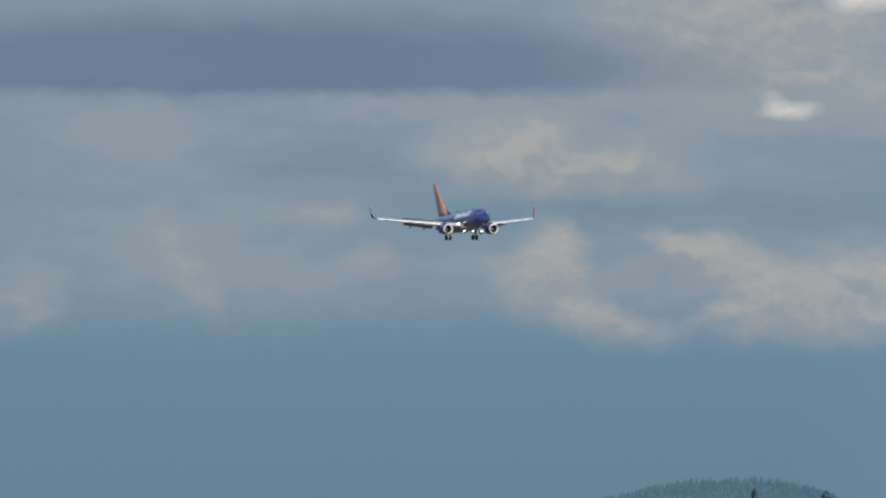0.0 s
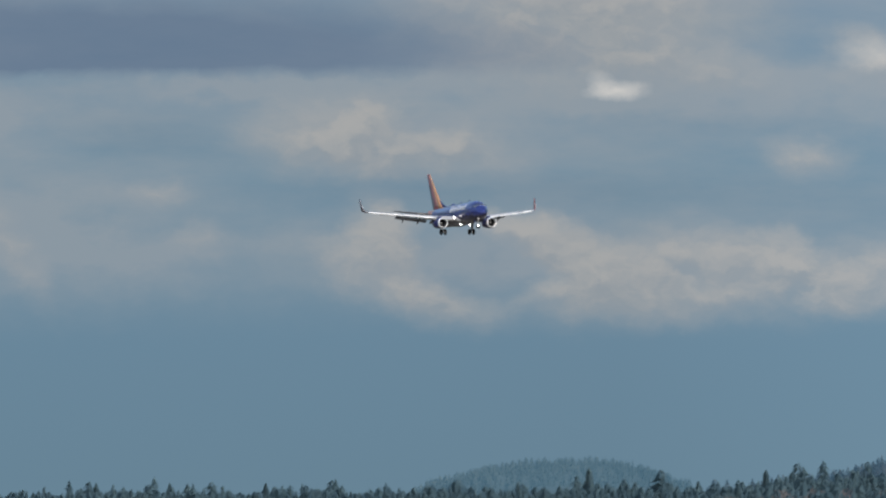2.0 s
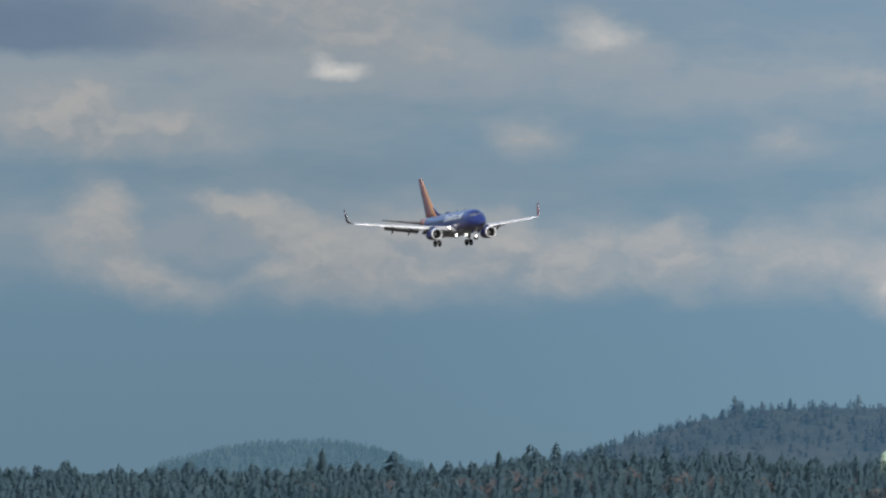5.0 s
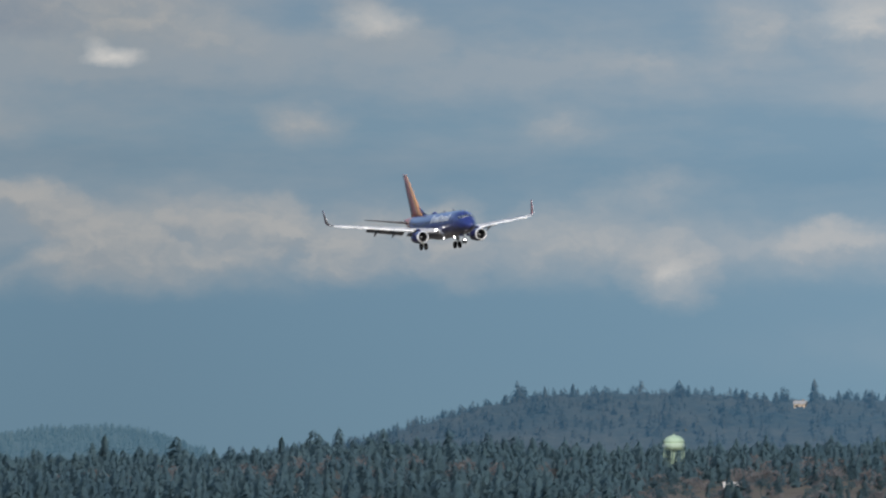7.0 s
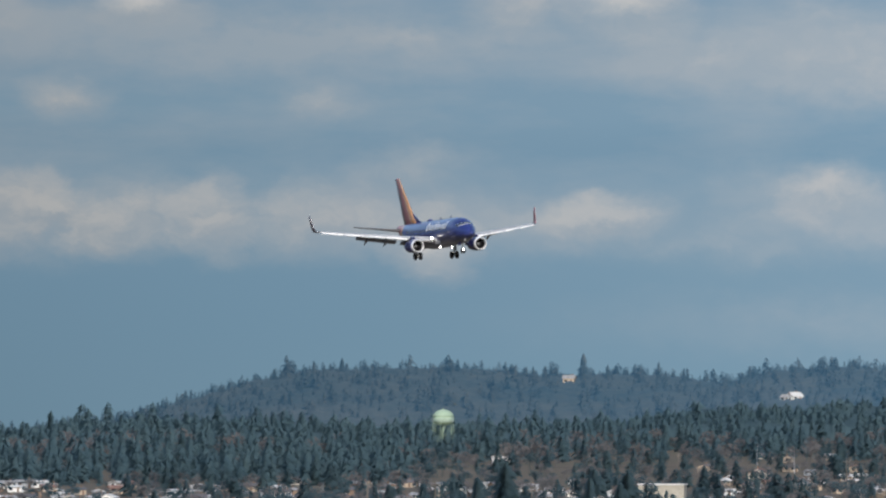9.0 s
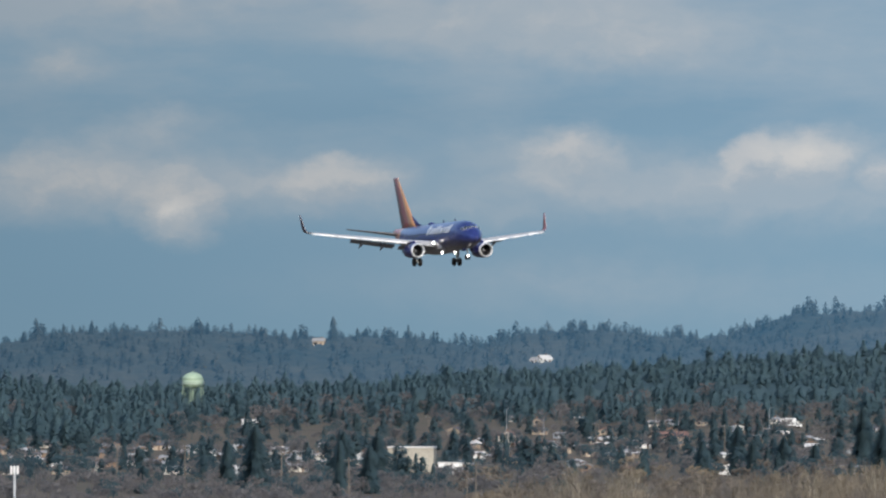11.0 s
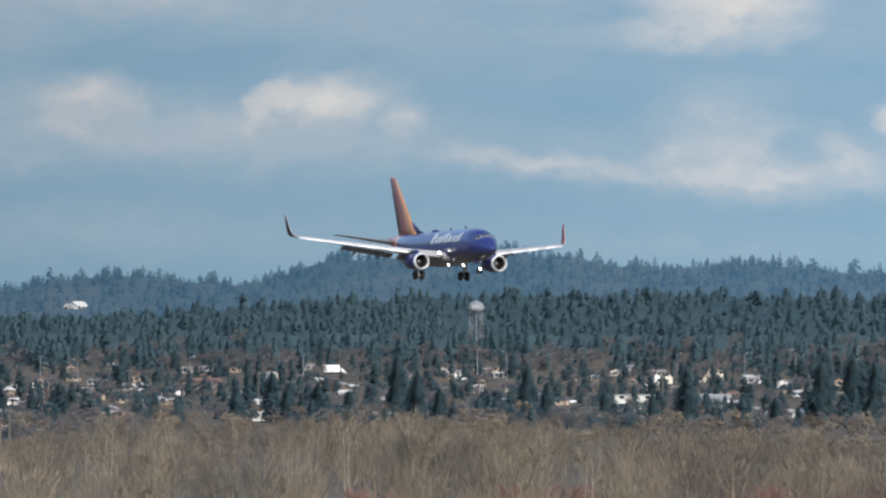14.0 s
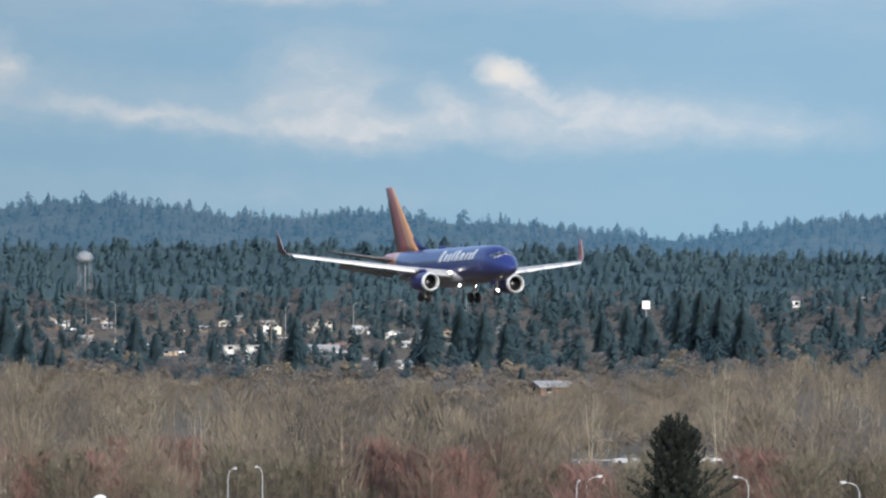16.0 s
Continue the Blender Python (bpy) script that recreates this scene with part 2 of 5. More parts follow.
def puff(total, b, v, w, h, amount, lean=0.0, field=None, kind="SPHERICAL"):
    """One bank of cloud at a bearing and height, with its half width and half height."""
    m = S.node("ShaderNodeMapping", Location=(b, v, 0), Scale=(w, h, 1), Rotation=(0, 0, radians(lean)))
    m.vector_type = "TEXTURE"
    S.link(field or warped, m.inputs["Vector"])
    g = S.node("ShaderNodeTexGradient")
    g.gradient_type = kind
    S.link(m.outputs[0], g.inputs["Vector"])
    x = S.math("MULTIPLY", g.outputs["Fac"], amount)
    return x if total is None else S.math("ADD", total, x)


def soft_step(x, lo, hi):
    n = S.node("ShaderNodeMapRange")
    n.interpolation_type = "SMOOTHSTEP"
    n.inputs[1].default_value, n.inputs[2].default_value = lo, hi
    S.link(x, n.inputs[0])
    return n.outputs[0]


# clouds with an outline: bearing, height, half width, half height, density, lean
BANKS_WEST = [(-1270, -815, 360, 170, 1.3, 0), (-1690, -590, 190, 85, 1.1, 0), (-1510, -568, 190, 70, 0.85, 4), (-2012, -482, 80, 28, 0.6, 0), (-1938, -402, 70, 48, 0.55, 0), (-2270, -392, 46, 130, 0.7, -32),
              (-2560, -335, 110, 80, 0.7, 0), (-1610, -428, 80, 52, 0.9, 35), (-1570, -325, 160, 62, 0.95, 24), (-1700, -380, 130, 75, 0.5, 0), (-1372, -425, 110, 42, 0.85, 8), (-1290, -385, 150, 62, 0.8, 20)]
BANKS_MIDWEST = [(-1240, -325, 280, 85, 0.85, 0), (-1090, -395, 120, 62, 0.7, 0), (-935, -385, 110, 60, 0.75, 12), (-870, -345, 110, 58, 0.85, 32), (-1000, -310, 300, 70, 0.55, 0), (-733, -346, 130, 80, 0.85, 0), (-606, -340, 70, 85, 0.9, 0),
                 (-470, -335, 190, 80, 0.6, 0), (-870, -552, 90, 44, 0.8, 8), (-728, -724, 120, 62, 0.95, 14), (-413, -547, 100, 44, 0.65, 6), (-1010, -695, 210, 44, 0.5, 4)]
BANKS_MID = [(-211, -284, 78, 66, 1.2, 10), (-312, -335, 200, 85, 0.55, 0), (92, -346, 130, 42, 1.0, -4), (-40, -325, 190, 70, 0.5, 0), (-245, -436, 130, 46, 0.5, 0), (-68, -724, 110, 66, 0.9, 8), (140, -722, 120, 78, 1.1, 8),
             (-245, -655, 280, 32, 0.45, 2), (255, -612, 210, 62, 0.6, 0), (470, -690, 180, 70, 0.6, 0), (300, -290, 330, 60, 0.4, 2)]
BANKS_MIDEAST = [(496, -376, 88, 72, 0.9, 0), (400, -385, 150, 66, 0.45, 0), (580, -592, 210, 80, 0.75, -6), (850, -560, 260, 70, 0.35, 0), (895, -382, 150, 56, 1.1, -6), (806, -388, 46, 44, 0.9, 0), (1046, -356, 42, 36, 1.0, 0),
                 (720, -330, 260, 60, 0.5, 0), (1614, -552, 160, 76, 1.2, 0), (1610, -335, 150, 105, 0.75, 10), (1380, -262, 360, 24, 0.5, 6), (1250, -275, 200, 30, 0.35, 8)]
BANKS_EAST = [(1680, -244, 170, 42, 0.75, -2), (1925, -346, 74, 36, 1.25, 12), (1968, -318, 60, 34, 0.8, 35), (1827, -282, 70, 40, 0.7, 50), (2030, -264, 220, 62, 0.85, 0), (2240, -266, 220, 56, 0.55, 4), (1527, -500, 220, 32, 0.7, 0),
              (2277, -482, 200, 44, 0.4, 0), (2480, -250, 200, 44, 0.4, 0), (1590, -280, 180, 40, 0.4, 0)]
HOLES = [(-1450, -358, 108, 62, 1.3, 12), (-1555, -606, 70, 32, 0.6, 0), (-1400, -462, 90, 26, 0.5, 14), (-1335, -345, 60, 24, 0.5, 20), (-862, -330, 50, 14, 0.5, -40), (-1080, -350, 60, 16, 0.4, 35), (1720, -300, 50, 36, 0.5, 0)]


def banks(field):
    total = None
    for rows, sign in ((BANKS_WEST, 1), (BANKS_MIDWEST, 1), (BANKS_MID, 1), (BANKS_MIDEAST, 1), (BANKS_EAST, 1), (HOLES, -1)):
        for b, v, w, h, amount, lean in rows:
            total = puff(total, b, v, w * 1.25, h * 1.25, amount * sign, lean, field)
    return total


def fluff_at(field):
    m = S.node("ShaderNodeMapping", Scale=(0.013, 0.021, 1), Location=(11.0, 7.7, 14.3))
    S.link(field, m.inputs["Vector"])
    n = S.node("ShaderNodeTexNoise", Scale=1.0, Detail=6, Roughness=0.56)
    S.link(m.outputs[0], n.inputs["Vector"])
    return n.outputs["Fac"]


def lumps(field):
    """Cloud thickness: the banks broken up by billows."""
    return S.math("MULTIPLY", banks(field), S.math("MULTIPLY_ADD", fluff_at(field), 1.5, 0.25))


thick = lumps(warped)
above = lumps(vec("ADD", warped, (-12, -22, 0)))
body = soft_step(thick, 0.0, 1.15)
relief = S.math("SUBTRACT", thick, above)
lit = soft_step(relief, -0.55, 0.60)
halo = soft_step(banks(calm), 0.0, 0.7)
# a thin veil over wide stretches, and a streaky cover above the clear strip
veil = None
for row in ((-2300, -420, 620, 220, 0.75), (-2000, -380, 520, 170, 0.5), (-1150, -370, 900, 170, 0.55), (-150, -350, 800, 150, 0.5), (600, -345, 600, 130, 0.5), (-2380, -640, 480, 120, 0.9), (-1800, -675, 620, 40, 0.8), (-1250, -650, 600, 120, 0.6),
            (-450, -650, 800, 130, 0.9), (-1000, -700, 500, 100, 0.6), (450, -610, 600, 150, 0.6), (900, -310, 700, 120, 0.7), (1600, -280, 700, 120, 0.65), (2100, -280, 600, 120, 0.65), (-1500, -370, 500, 150, 0.5), (1500, -130, 1500, 110, 0.3), (500, -160, 900, 130, 0.4)):
    veil = puff(veil, *row, kind="QUADRATIC_SPHERE")
wide = sky_noise(0.0024, 0.0085, 5, 0.58, 5.0)
high = soft_step(sv, -270.0, -560.0)
cover = S.math("MULTIPLY", S.math("MULTIPLY", S.math("SUBTRACT", wide, 0.40), 1.5), high)
thin = S.math("ADD", S.math("MULTIPLY", veil, S.math("MULTIPLY_ADD", fluff_at(calm), 1.3, 0.35)), cover)
thin = S.math("ADD", thin, S.math("MULTIPLY", halo, 0.3))
thin = S.math("MINIMUM", S.math("MAXIMUM", thin, 0.0), 0.65)
glint = None
for row in ((-1200, -668, 70, 22, 1.3), (-1228, -682, 34, 26, 0.8), (-1065, -862, 80, 30, 1.1), (-735, -732, 90, 36, 0.45), (-206, -276, 60, 44, 0.45), (905, -388, 120, 36, 0.5), (1922, -350, 74, 30, 0.8), (1630, -560, 180, 60, 0.6), (120, -735, 90, 50, 0.4)):
    glint = puff(glint, *row, field=calm)
# a long dark layer with a sharp lower edge, and blue gaps
layer = soft_step(S.math("ADD", S.math("MULTIPLY_ADD", fluff_at(calm), 30.0, -15.0), sv), -686.0, -722.0)
gloom = S.math("MULTIPLY", puff(puff(None, -2050, -745, 840, 120, 1.6, 1, calm), -2500, -760, 420, 130, 0.5, 0, calm), layer)
gap = None
for row in ((-1450, -358, 130, 80, 1.0), (-1560, -490, 420, 46, 0.7), (-2050, -600, 180, 52, 0.8), (-1950, -560, 260, 40, 0.4), (-600, -470, 520, 60, 0.6), (-1000, -620, 300, 40, 0.4), (200, -460, 620, 60, 0.7), (-1180, -490, 400, 46, 0.6), (900, -470, 600, 50, 0.5), (-1000, -800, 140, 60, 0.5)):
    gap = puff(gap, *row, field=calm)
lift = S.node("ShaderNodeMapRange")
for i, val in enumerate((-900.0, 120.0, 0.0, 1.0)):
    lift.inputs[i + 1].default_value = val
S.link(sv, lift.inputs[0])
left = S.ramp(lift.outputs[0], [(0.0, (0.20, 0.28, 0.367)), (0.35, (0.182, 0.277, 0.356)), (0.65, (0.142, 0.242, 0.328)), (0.9, (0.136, 0.231, 0.307)), (1.0, (0.141, 0.234, 0.304))])
right = S.ramp(lift.outputs[0], [(0.0, (0.235, 0.375, 0.515)), (0.4, (0.237, 0.39, 0.535)), (0.75, (0.235, 0.40, 0.535)), (1.0, (0.27, 0.43, 0.54))])
across = S.node("ShaderNodeMapRange")
for i, val in enumerate((-1200.0, 2300.0, 0.0, 1.0)):
    across.inputs[i + 1].default_value = val
S.link(su, across.inputs[0])
base = S.mix(across.outputs[0], left, right)
base = S.mix(S.math("MINIMUM", S.math("MULTIPLY", gap, 0.55), 0.6), base, S.mix(across.outputs[0], (0.128, 0.222, 0.305), (0.205, 0.36, 0.505)))
hazy = S.mix(across.outputs[0], (0.31, 0.345, 0.378), (0.44, 0.515, 0.59))
shaded = S.mix(across.outputs[0], (0.285, 0.318, 0.348), (0.40, 0.49, 0.58))
sunny = S.mix(across.outputs[0], (0.415, 0.41, 0.40), (0.585, 0.61, 0.645))
cloudy = S.mix(lit, shaded, sunny)
col = S.mix(thin, base, hazy)
col = S.mix(S.math("MULTIPLY", body, 0.82), col, cloudy)
col = S.mix(S.math("MINIMUM", gloom, 0.88), col, S.mix(wide, (0.108, 0.170, 0.262), (0.165, 0.222, 0.305)))
col = S.mix(S.math("MINIMUM", S.math("MULTIPLY", glint, S.math("MULTIPLY_ADD", lit, 0.8, 0.4)), 0.9), col, (0.68, 0.655, 0.62))
em = S.node("ShaderNodeEmission", Strength=0.705)
S.link(col, em.inputs["Color"])
S.t.nodes.remove(S.p)
S.link(em.outputs[0], S.t.nodes["Material Output"].inputs["Surface"])


def build_sky():
    n, verts, faces = 360, [], []
    for z in (-400.0, 250.0, 900.0):
        for i in range(n):
            a = 2 * math.pi * i / n
            verts.append((4950 * math.sin(a), 4950 * math.cos(a), z))
    for k in range(2):
        for i in range(n):
            j = (i + 1) % n
            faces.append((k * n + i, k * n + j, (k + 1) * n + j, (k + 1) * n + i))
    ob = mesh_object("backdrop", verts, faces, S.m, smooth=True)
    return tagged(ob, "broken grey-white clouds drifting over a blue-grey sky", "sky", kind="structure")


sky_ring = build_sky()


# ---------------------------------------------------------------- trees
def spruce_data(rng, sprays, slim=0.2, round_top=0.0, wide=1.0):
    """A far-off conifer one metre high: many small drooping sprays over an uneven cone."""
    v, f = [], []
    ph, ph2 = rng.random() * 6.28, rng.random() * 6.28
    for k in range(sprays):
        t = ((k + rng.random()) / sprays) ** 0.85
        a = rng.random() * 6.283
        edge = slim * (1 - t) ** (0.62 - 0.2 * round_top) * (0.85 + 0.22 * math.sin(3 * a + ph + 5 * t) + 0.16 * math.sin(17 * t + ph2)) + 0.012
        r = edge * rng.uniform(0.6, 1.12)
        z = 0.06 + 0.9 * t
        w = (0.018 + 0.05 * (1 - t)) * rng.uniform(0.7, 1.4) * wide
        c, q = math.cos(a), math.sin(a)
        droop = edge * rng.uniform(0.1, 0.75)
        i = len(v)
        v += [(r * 0.25 * c - w * q, r * 0.25 * q + w * c, z + 0.02 + rng.uniform(0, 0.03)), (r * 0.3 * c + w * q, r * 0.3 * q - w * c, z - 0.01), (r * c, r * q, z - droop)]
        f.append((i, i + 1, i + 2))
    i = len(v)
    v += [(0.012, 0, 0.9), (-0.008, 0.011, 0.9), (-0.008, -0.011, 0.9), (0, 0, 1.02)]
    f += [(i, i + 1, i + 3), (i + 1, i + 2, i + 3), (i + 2, i, i + 3)]
    return np.array(v), np.array(f)


def stick(v, f, a, b, r0, r1):
    a, b = np.array(a), np.array(b)
    d = b - a
    d = d / (np.linalg.norm(d) + 1e-9)
    p = np.cross(d, (0.3, 0.9, 0.2))
    p /= np.linalg.norm(p) + 1e-9
    q = np.cross(d, p)
    i = len(v)
    for c, r in ((a, r0), (b, r1)):
        for k in range(3):
            an = 2.094 * k
            v.append(tuple(c + r * (math.cos(an) * p + math.sin(an) * q)))
    for k in range(3):
        j = (k + 1) % 3
        f.append((i + k, i + j, i + 3 + j))
        f.append((i + k, i + 3 + j, i + 3 + k))


def bare_data(rng, limbs, twigs, spread=0.24, fan=0.035, stems=1):
    """A leafless tree one metre high: (trunk and limbs), (fine twigs), each as vertices and triangles."""
    v, f, tv, tf = [], [], [], []
    for s in range(stems):
        base = np.array([(rng.random() - 0.5) * 0.12 * (stems > 1), (rng.random() - 0.5) * 0.12 * (stems > 1), -0.02])
        lean = np.array([(rng.random() - 0.5) * 0.16, (rng.random() - 0.5) * 0.16, 0.0])
        top = base + lean + np.array([0, 0, 0.93 + 0.07 * rng.random()])
        mid = base + (top - base) * 0.5 + np.array([(rng.random() - 0.5) * 0.05, (rng.random() - 0.5) * 0.05, 0])
        stick(v, f, base, mid, 0.013, 0.009)
        stick(v, f, mid, top, 0.009, 0.002)
        for k in range(limbs // stems):
            t = 0.22 + 0.74 * (k + rng.random()) / (limbs // stems)
            p = base + (mid - base) * t * 2 if t < 0.5 else mid + (top - mid) * (t - 0.5) * 2
            a = rng.random() * 6.283
            L = spread * (1.15 - t) * (0.7 + 0.6 * rng.random()) + 0.05
            e0 = p + L * 0.5 * np.array([math.cos(a) * 0.9, math.sin(a) * 0.9, 0.55 + 0.4 * rng.random()])
            e = e0 + L * 0.75 * np.array([math.cos(a + 0.4) * 0.35, math.sin(a + 0.4) * 0.35, 1.0 + 0.4 * rng.random()])
            e[2] = min(e[2], 1.0 + 0.03 * rng.random())
            stick(v, f, p, e0, 0.0040 * (1.2 - t), 0.0022)
            stick(v, f, e0, e, 0.0022, 0.0008)
            p = p + (e0 - p) * 0.5
            for m in range(twigs):
                g = p + (e - p) * (0.25 + 0.75 * rng.random())
                a2 = a + (rng.random() - 0.5) * 2.6
                l2 = (0.03 + 0.07 * rng.random()) * (1.2 - 0.4 * t)
                h = g + l2 * np.array([math.cos(a2) * 0.9, math.sin(a2) * 0.9, 0.2 + 0.9 * rng.random()])
                side = np.array([-math.sin(a2), math.cos(a2), 0.0]) * fan * 0.075
                i = len(tv)
                tv += [tuple(g - side), tuple(g + side), tuple(h)]
                tf.append((i, i + 1, i + 2))
                for w in range(3):
                    h2 = h + (rng.random(3) - 0.5) * np.array([1.5, 1.5, 1.2]) * fan + np.array([0, 0, fan * 0.8])
                    g2 = g + (h - g) * (0.4 + 0.2 * w)
                    i = len(tv)
                    tv += [tuple(g2 - side * 0.7), tuple(g2 + side * 0.7), tuple(h2)]
                    tf.append((i, i + 1, i + 2))
    return (np.array(v), np.array(f)), (np.array(tv), np.array(tf))


def clump_data(rng, n, wide=0.42, low=0.2, size=0.10, thin=False):
    """A broad rounded crown one metre high, of many small ragged sprays, on a short stem."""
    v, f = [], []
    stick(v, f, (0, 0, -0.05), (0, 0, 0.5), 0.02, 0.012)
    lobes = [(rng.normal(0, wide * 0.38), rng.normal(0, wide * 0.38), rng.uniform(low + 0.2, 0.78), rng.uniform(0.6, 1.0)) for _ in range(6)]
    for k in range(n):
        lx, ly, lz, s = lobes[k % 6]
        u = rng.normal(0, 1, 3)
        u /= np.linalg.norm(u) + 1e-9
        r = rng.uniform(0.55, 1.0) * s
        c = np.array([lx + u[0] * r * wide * 0.5, ly + u[1] * r * wide * 0.5, min(0.97, max(low * 0.6, lz + u[2] * r * 0.26))])
        i = len(v)
        p, q = rng.normal(0, size * 0.75, 3), rng.normal(0, size * 0.5, 3)
        if thin:
            p, q = p * 0.1, q * 0.0
            u = np.array([u[0] * 0.8, u[1] * 0.8, abs(u[2]) + 0.7]) * rng.uniform(1.2, 2.6)
        v += [tuple(c + p), tuple(c - p + q), tuple(c + u * size + (0, 0, size * rng.uniform(0.4, 1.4)))]
        f.append((i, i + 1, i + 2))
    return np.array(v), np.array(f)


def scatter(name, kinds, spots, material, label, category):
    """One mesh of many trees: spots are (place, height, girth, turn, kind)."""
    vs, fs, n = [], [], 0
    for p, hgt, girth, turn, k in spots:
        v, f = kinds[k % len(kinds)]
        c, s = math.cos(turn), math.sin(turn)
        w = np.empty_like(v)
        w[:, 0] = (v[:, 0] * c - v[:, 1] * s) * hgt * girth + p[0]
        w[:, 1] = (v[:, 0] * s + v[:, 1] * c) * hgt * girth + p[1]
        w[:, 2] = v[:, 2] * hgt + p[2]
        vs.append(w)
        fs.append(f + n)
        n += len(v)
    vs, fs = np.concatenate(vs).astype(np.float32), np.concatenate(fs).astype(np.int32)
    me = bpy.data.meshes.new(name)
    me.vertices.add(len(vs))
    me.vertices.foreach_set("co", vs.ravel())
    me.loops.add(len(fs) * 3)
    me.loops.foreach_set("vertex_index", fs.ravel())
    me.polygons.add(len(fs))
    me.polygons.foreach_set("loop_start", np.arange(0, len(fs) * 3, 3, dtype=np.int32))
    me.update(calc_edges=True)
    me.materials.append(material)
    return tagged(new(name, me), label, category, kind="stuff")


RNG = np.random.default_rng(7)
FIRS = [spruce_data(RNG, 130, 0.25 + 0.04 * (i % 4), 0.4 + (i % 3) * 0.5) for i in range(12)]
SMALL = [spruce_data(RNG, 64, 0.24 + 0.06 * (i % 4), (i % 3) * 0.8) for i in range(10)]
FULL = [spruce_data(RNG, 260, 0.2 + 0.05 * (i % 3), 0.5, 0.8) for i in range(6)]

CLUMP = [clump_data(RNG, 210, 0.36 + 0.05 * (i % 3), 0.2, 0.042) for i in range(8)]


def far_ridge():
    spots = []
    hill = []
    for i in range(3600):
        b = RNG.uniform(-1000, 2700)
        k = RNG.random()
        d = D_FAR + 30 - 230 * k ** 1.4
        size = RNG.choice([3.8, 5.2, 6.4, 8.2], p=[0.3, 0.38, 0.25, 0.07]) * RNG.uniform(0.8, 1.2)
        size *= 0.52 + 0.60 * max(0.0, 0.5 + noise.noise(Vector((b * 0.022, d * 0.02, 3.1)))) * (0.6 + 0.8 * RNG.random())
        if abs(b - 417) < 24 and d < 4610 or abs(b - 22) < 20:
            continue
        spots.append((place(b, d), size * 1.1, RNG.uniform(1.2, 2.0), RNG.uniform(0, 6.28), i))
    for i in range(900):
        b = RNG.uniform(-1560, -1030)
        d = D_FAR + 60 - 200 * RNG.random() ** 1.4
        hill.append((place(b, d), RNG.uniform(4, 7), RNG.uniform(1.1, 1.9), RNG.uniform(0, 6.28), i))
    scatter("ridge_woods", SMALL, spots, RIDGE, "conifer woods on the distant backdrop ridge, blue haze painted as glow", "woods")
    scatter("hill_woods", SMALL, hill, HILL, "pale blue wooded hill far away, haze painted as glow", "woods")
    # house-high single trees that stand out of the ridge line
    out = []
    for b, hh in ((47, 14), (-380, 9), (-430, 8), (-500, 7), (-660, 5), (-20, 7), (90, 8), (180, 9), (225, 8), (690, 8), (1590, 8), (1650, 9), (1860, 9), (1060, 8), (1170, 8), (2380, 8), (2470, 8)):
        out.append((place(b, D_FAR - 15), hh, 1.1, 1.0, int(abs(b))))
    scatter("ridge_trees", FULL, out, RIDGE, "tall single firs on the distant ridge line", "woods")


far_ridge()


def canopy(name, b0, b1, d0, d1, rise, bump, material, label):
    """The closed, lumpy roof of a wood, between its single tree tops."""
    nb, nd = int((b1 - b0) / 6), 26
    verts, faces = [], []
    for j in range(nd + 1):
        for i in range(nb + 1):
            b, d = b0 + (b1 - b0) * i / nb, d0 + (d1 - d0) * j / nd
            p = place(b + RNG.uniform(-2, 2), d + RNG.uniform(-3, 3))
            n1 = noise.noise(Vector((p.x * 0.09, p.y * 0.05, 0)))
            verts.append((p.x, p.y, p.z + (rise + bump * (n1 + RNG.uniform(-0.6, 0.6)) if 0 < j < nd else -1.0)))
    for j in range(nd):
        for i in range(nb):
            a = j * (nb + 1) + i
            faces += [(a, a + 1, a + nb + 2), (a, a + nb + 2, a + nb + 1)]
    tagged(mesh_object(name, verts, faces, material, smooth=True), label, "woods", kind="stuff")


canopy("ridge_canopy", -980, 2720, 4430, 4740, 1.3, 1.1, RIDGE, "closed canopy of the distant ridge, blue haze painted as glow")
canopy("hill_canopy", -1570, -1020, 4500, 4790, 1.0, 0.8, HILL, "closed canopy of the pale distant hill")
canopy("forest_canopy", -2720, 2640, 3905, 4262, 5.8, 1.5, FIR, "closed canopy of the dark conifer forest")


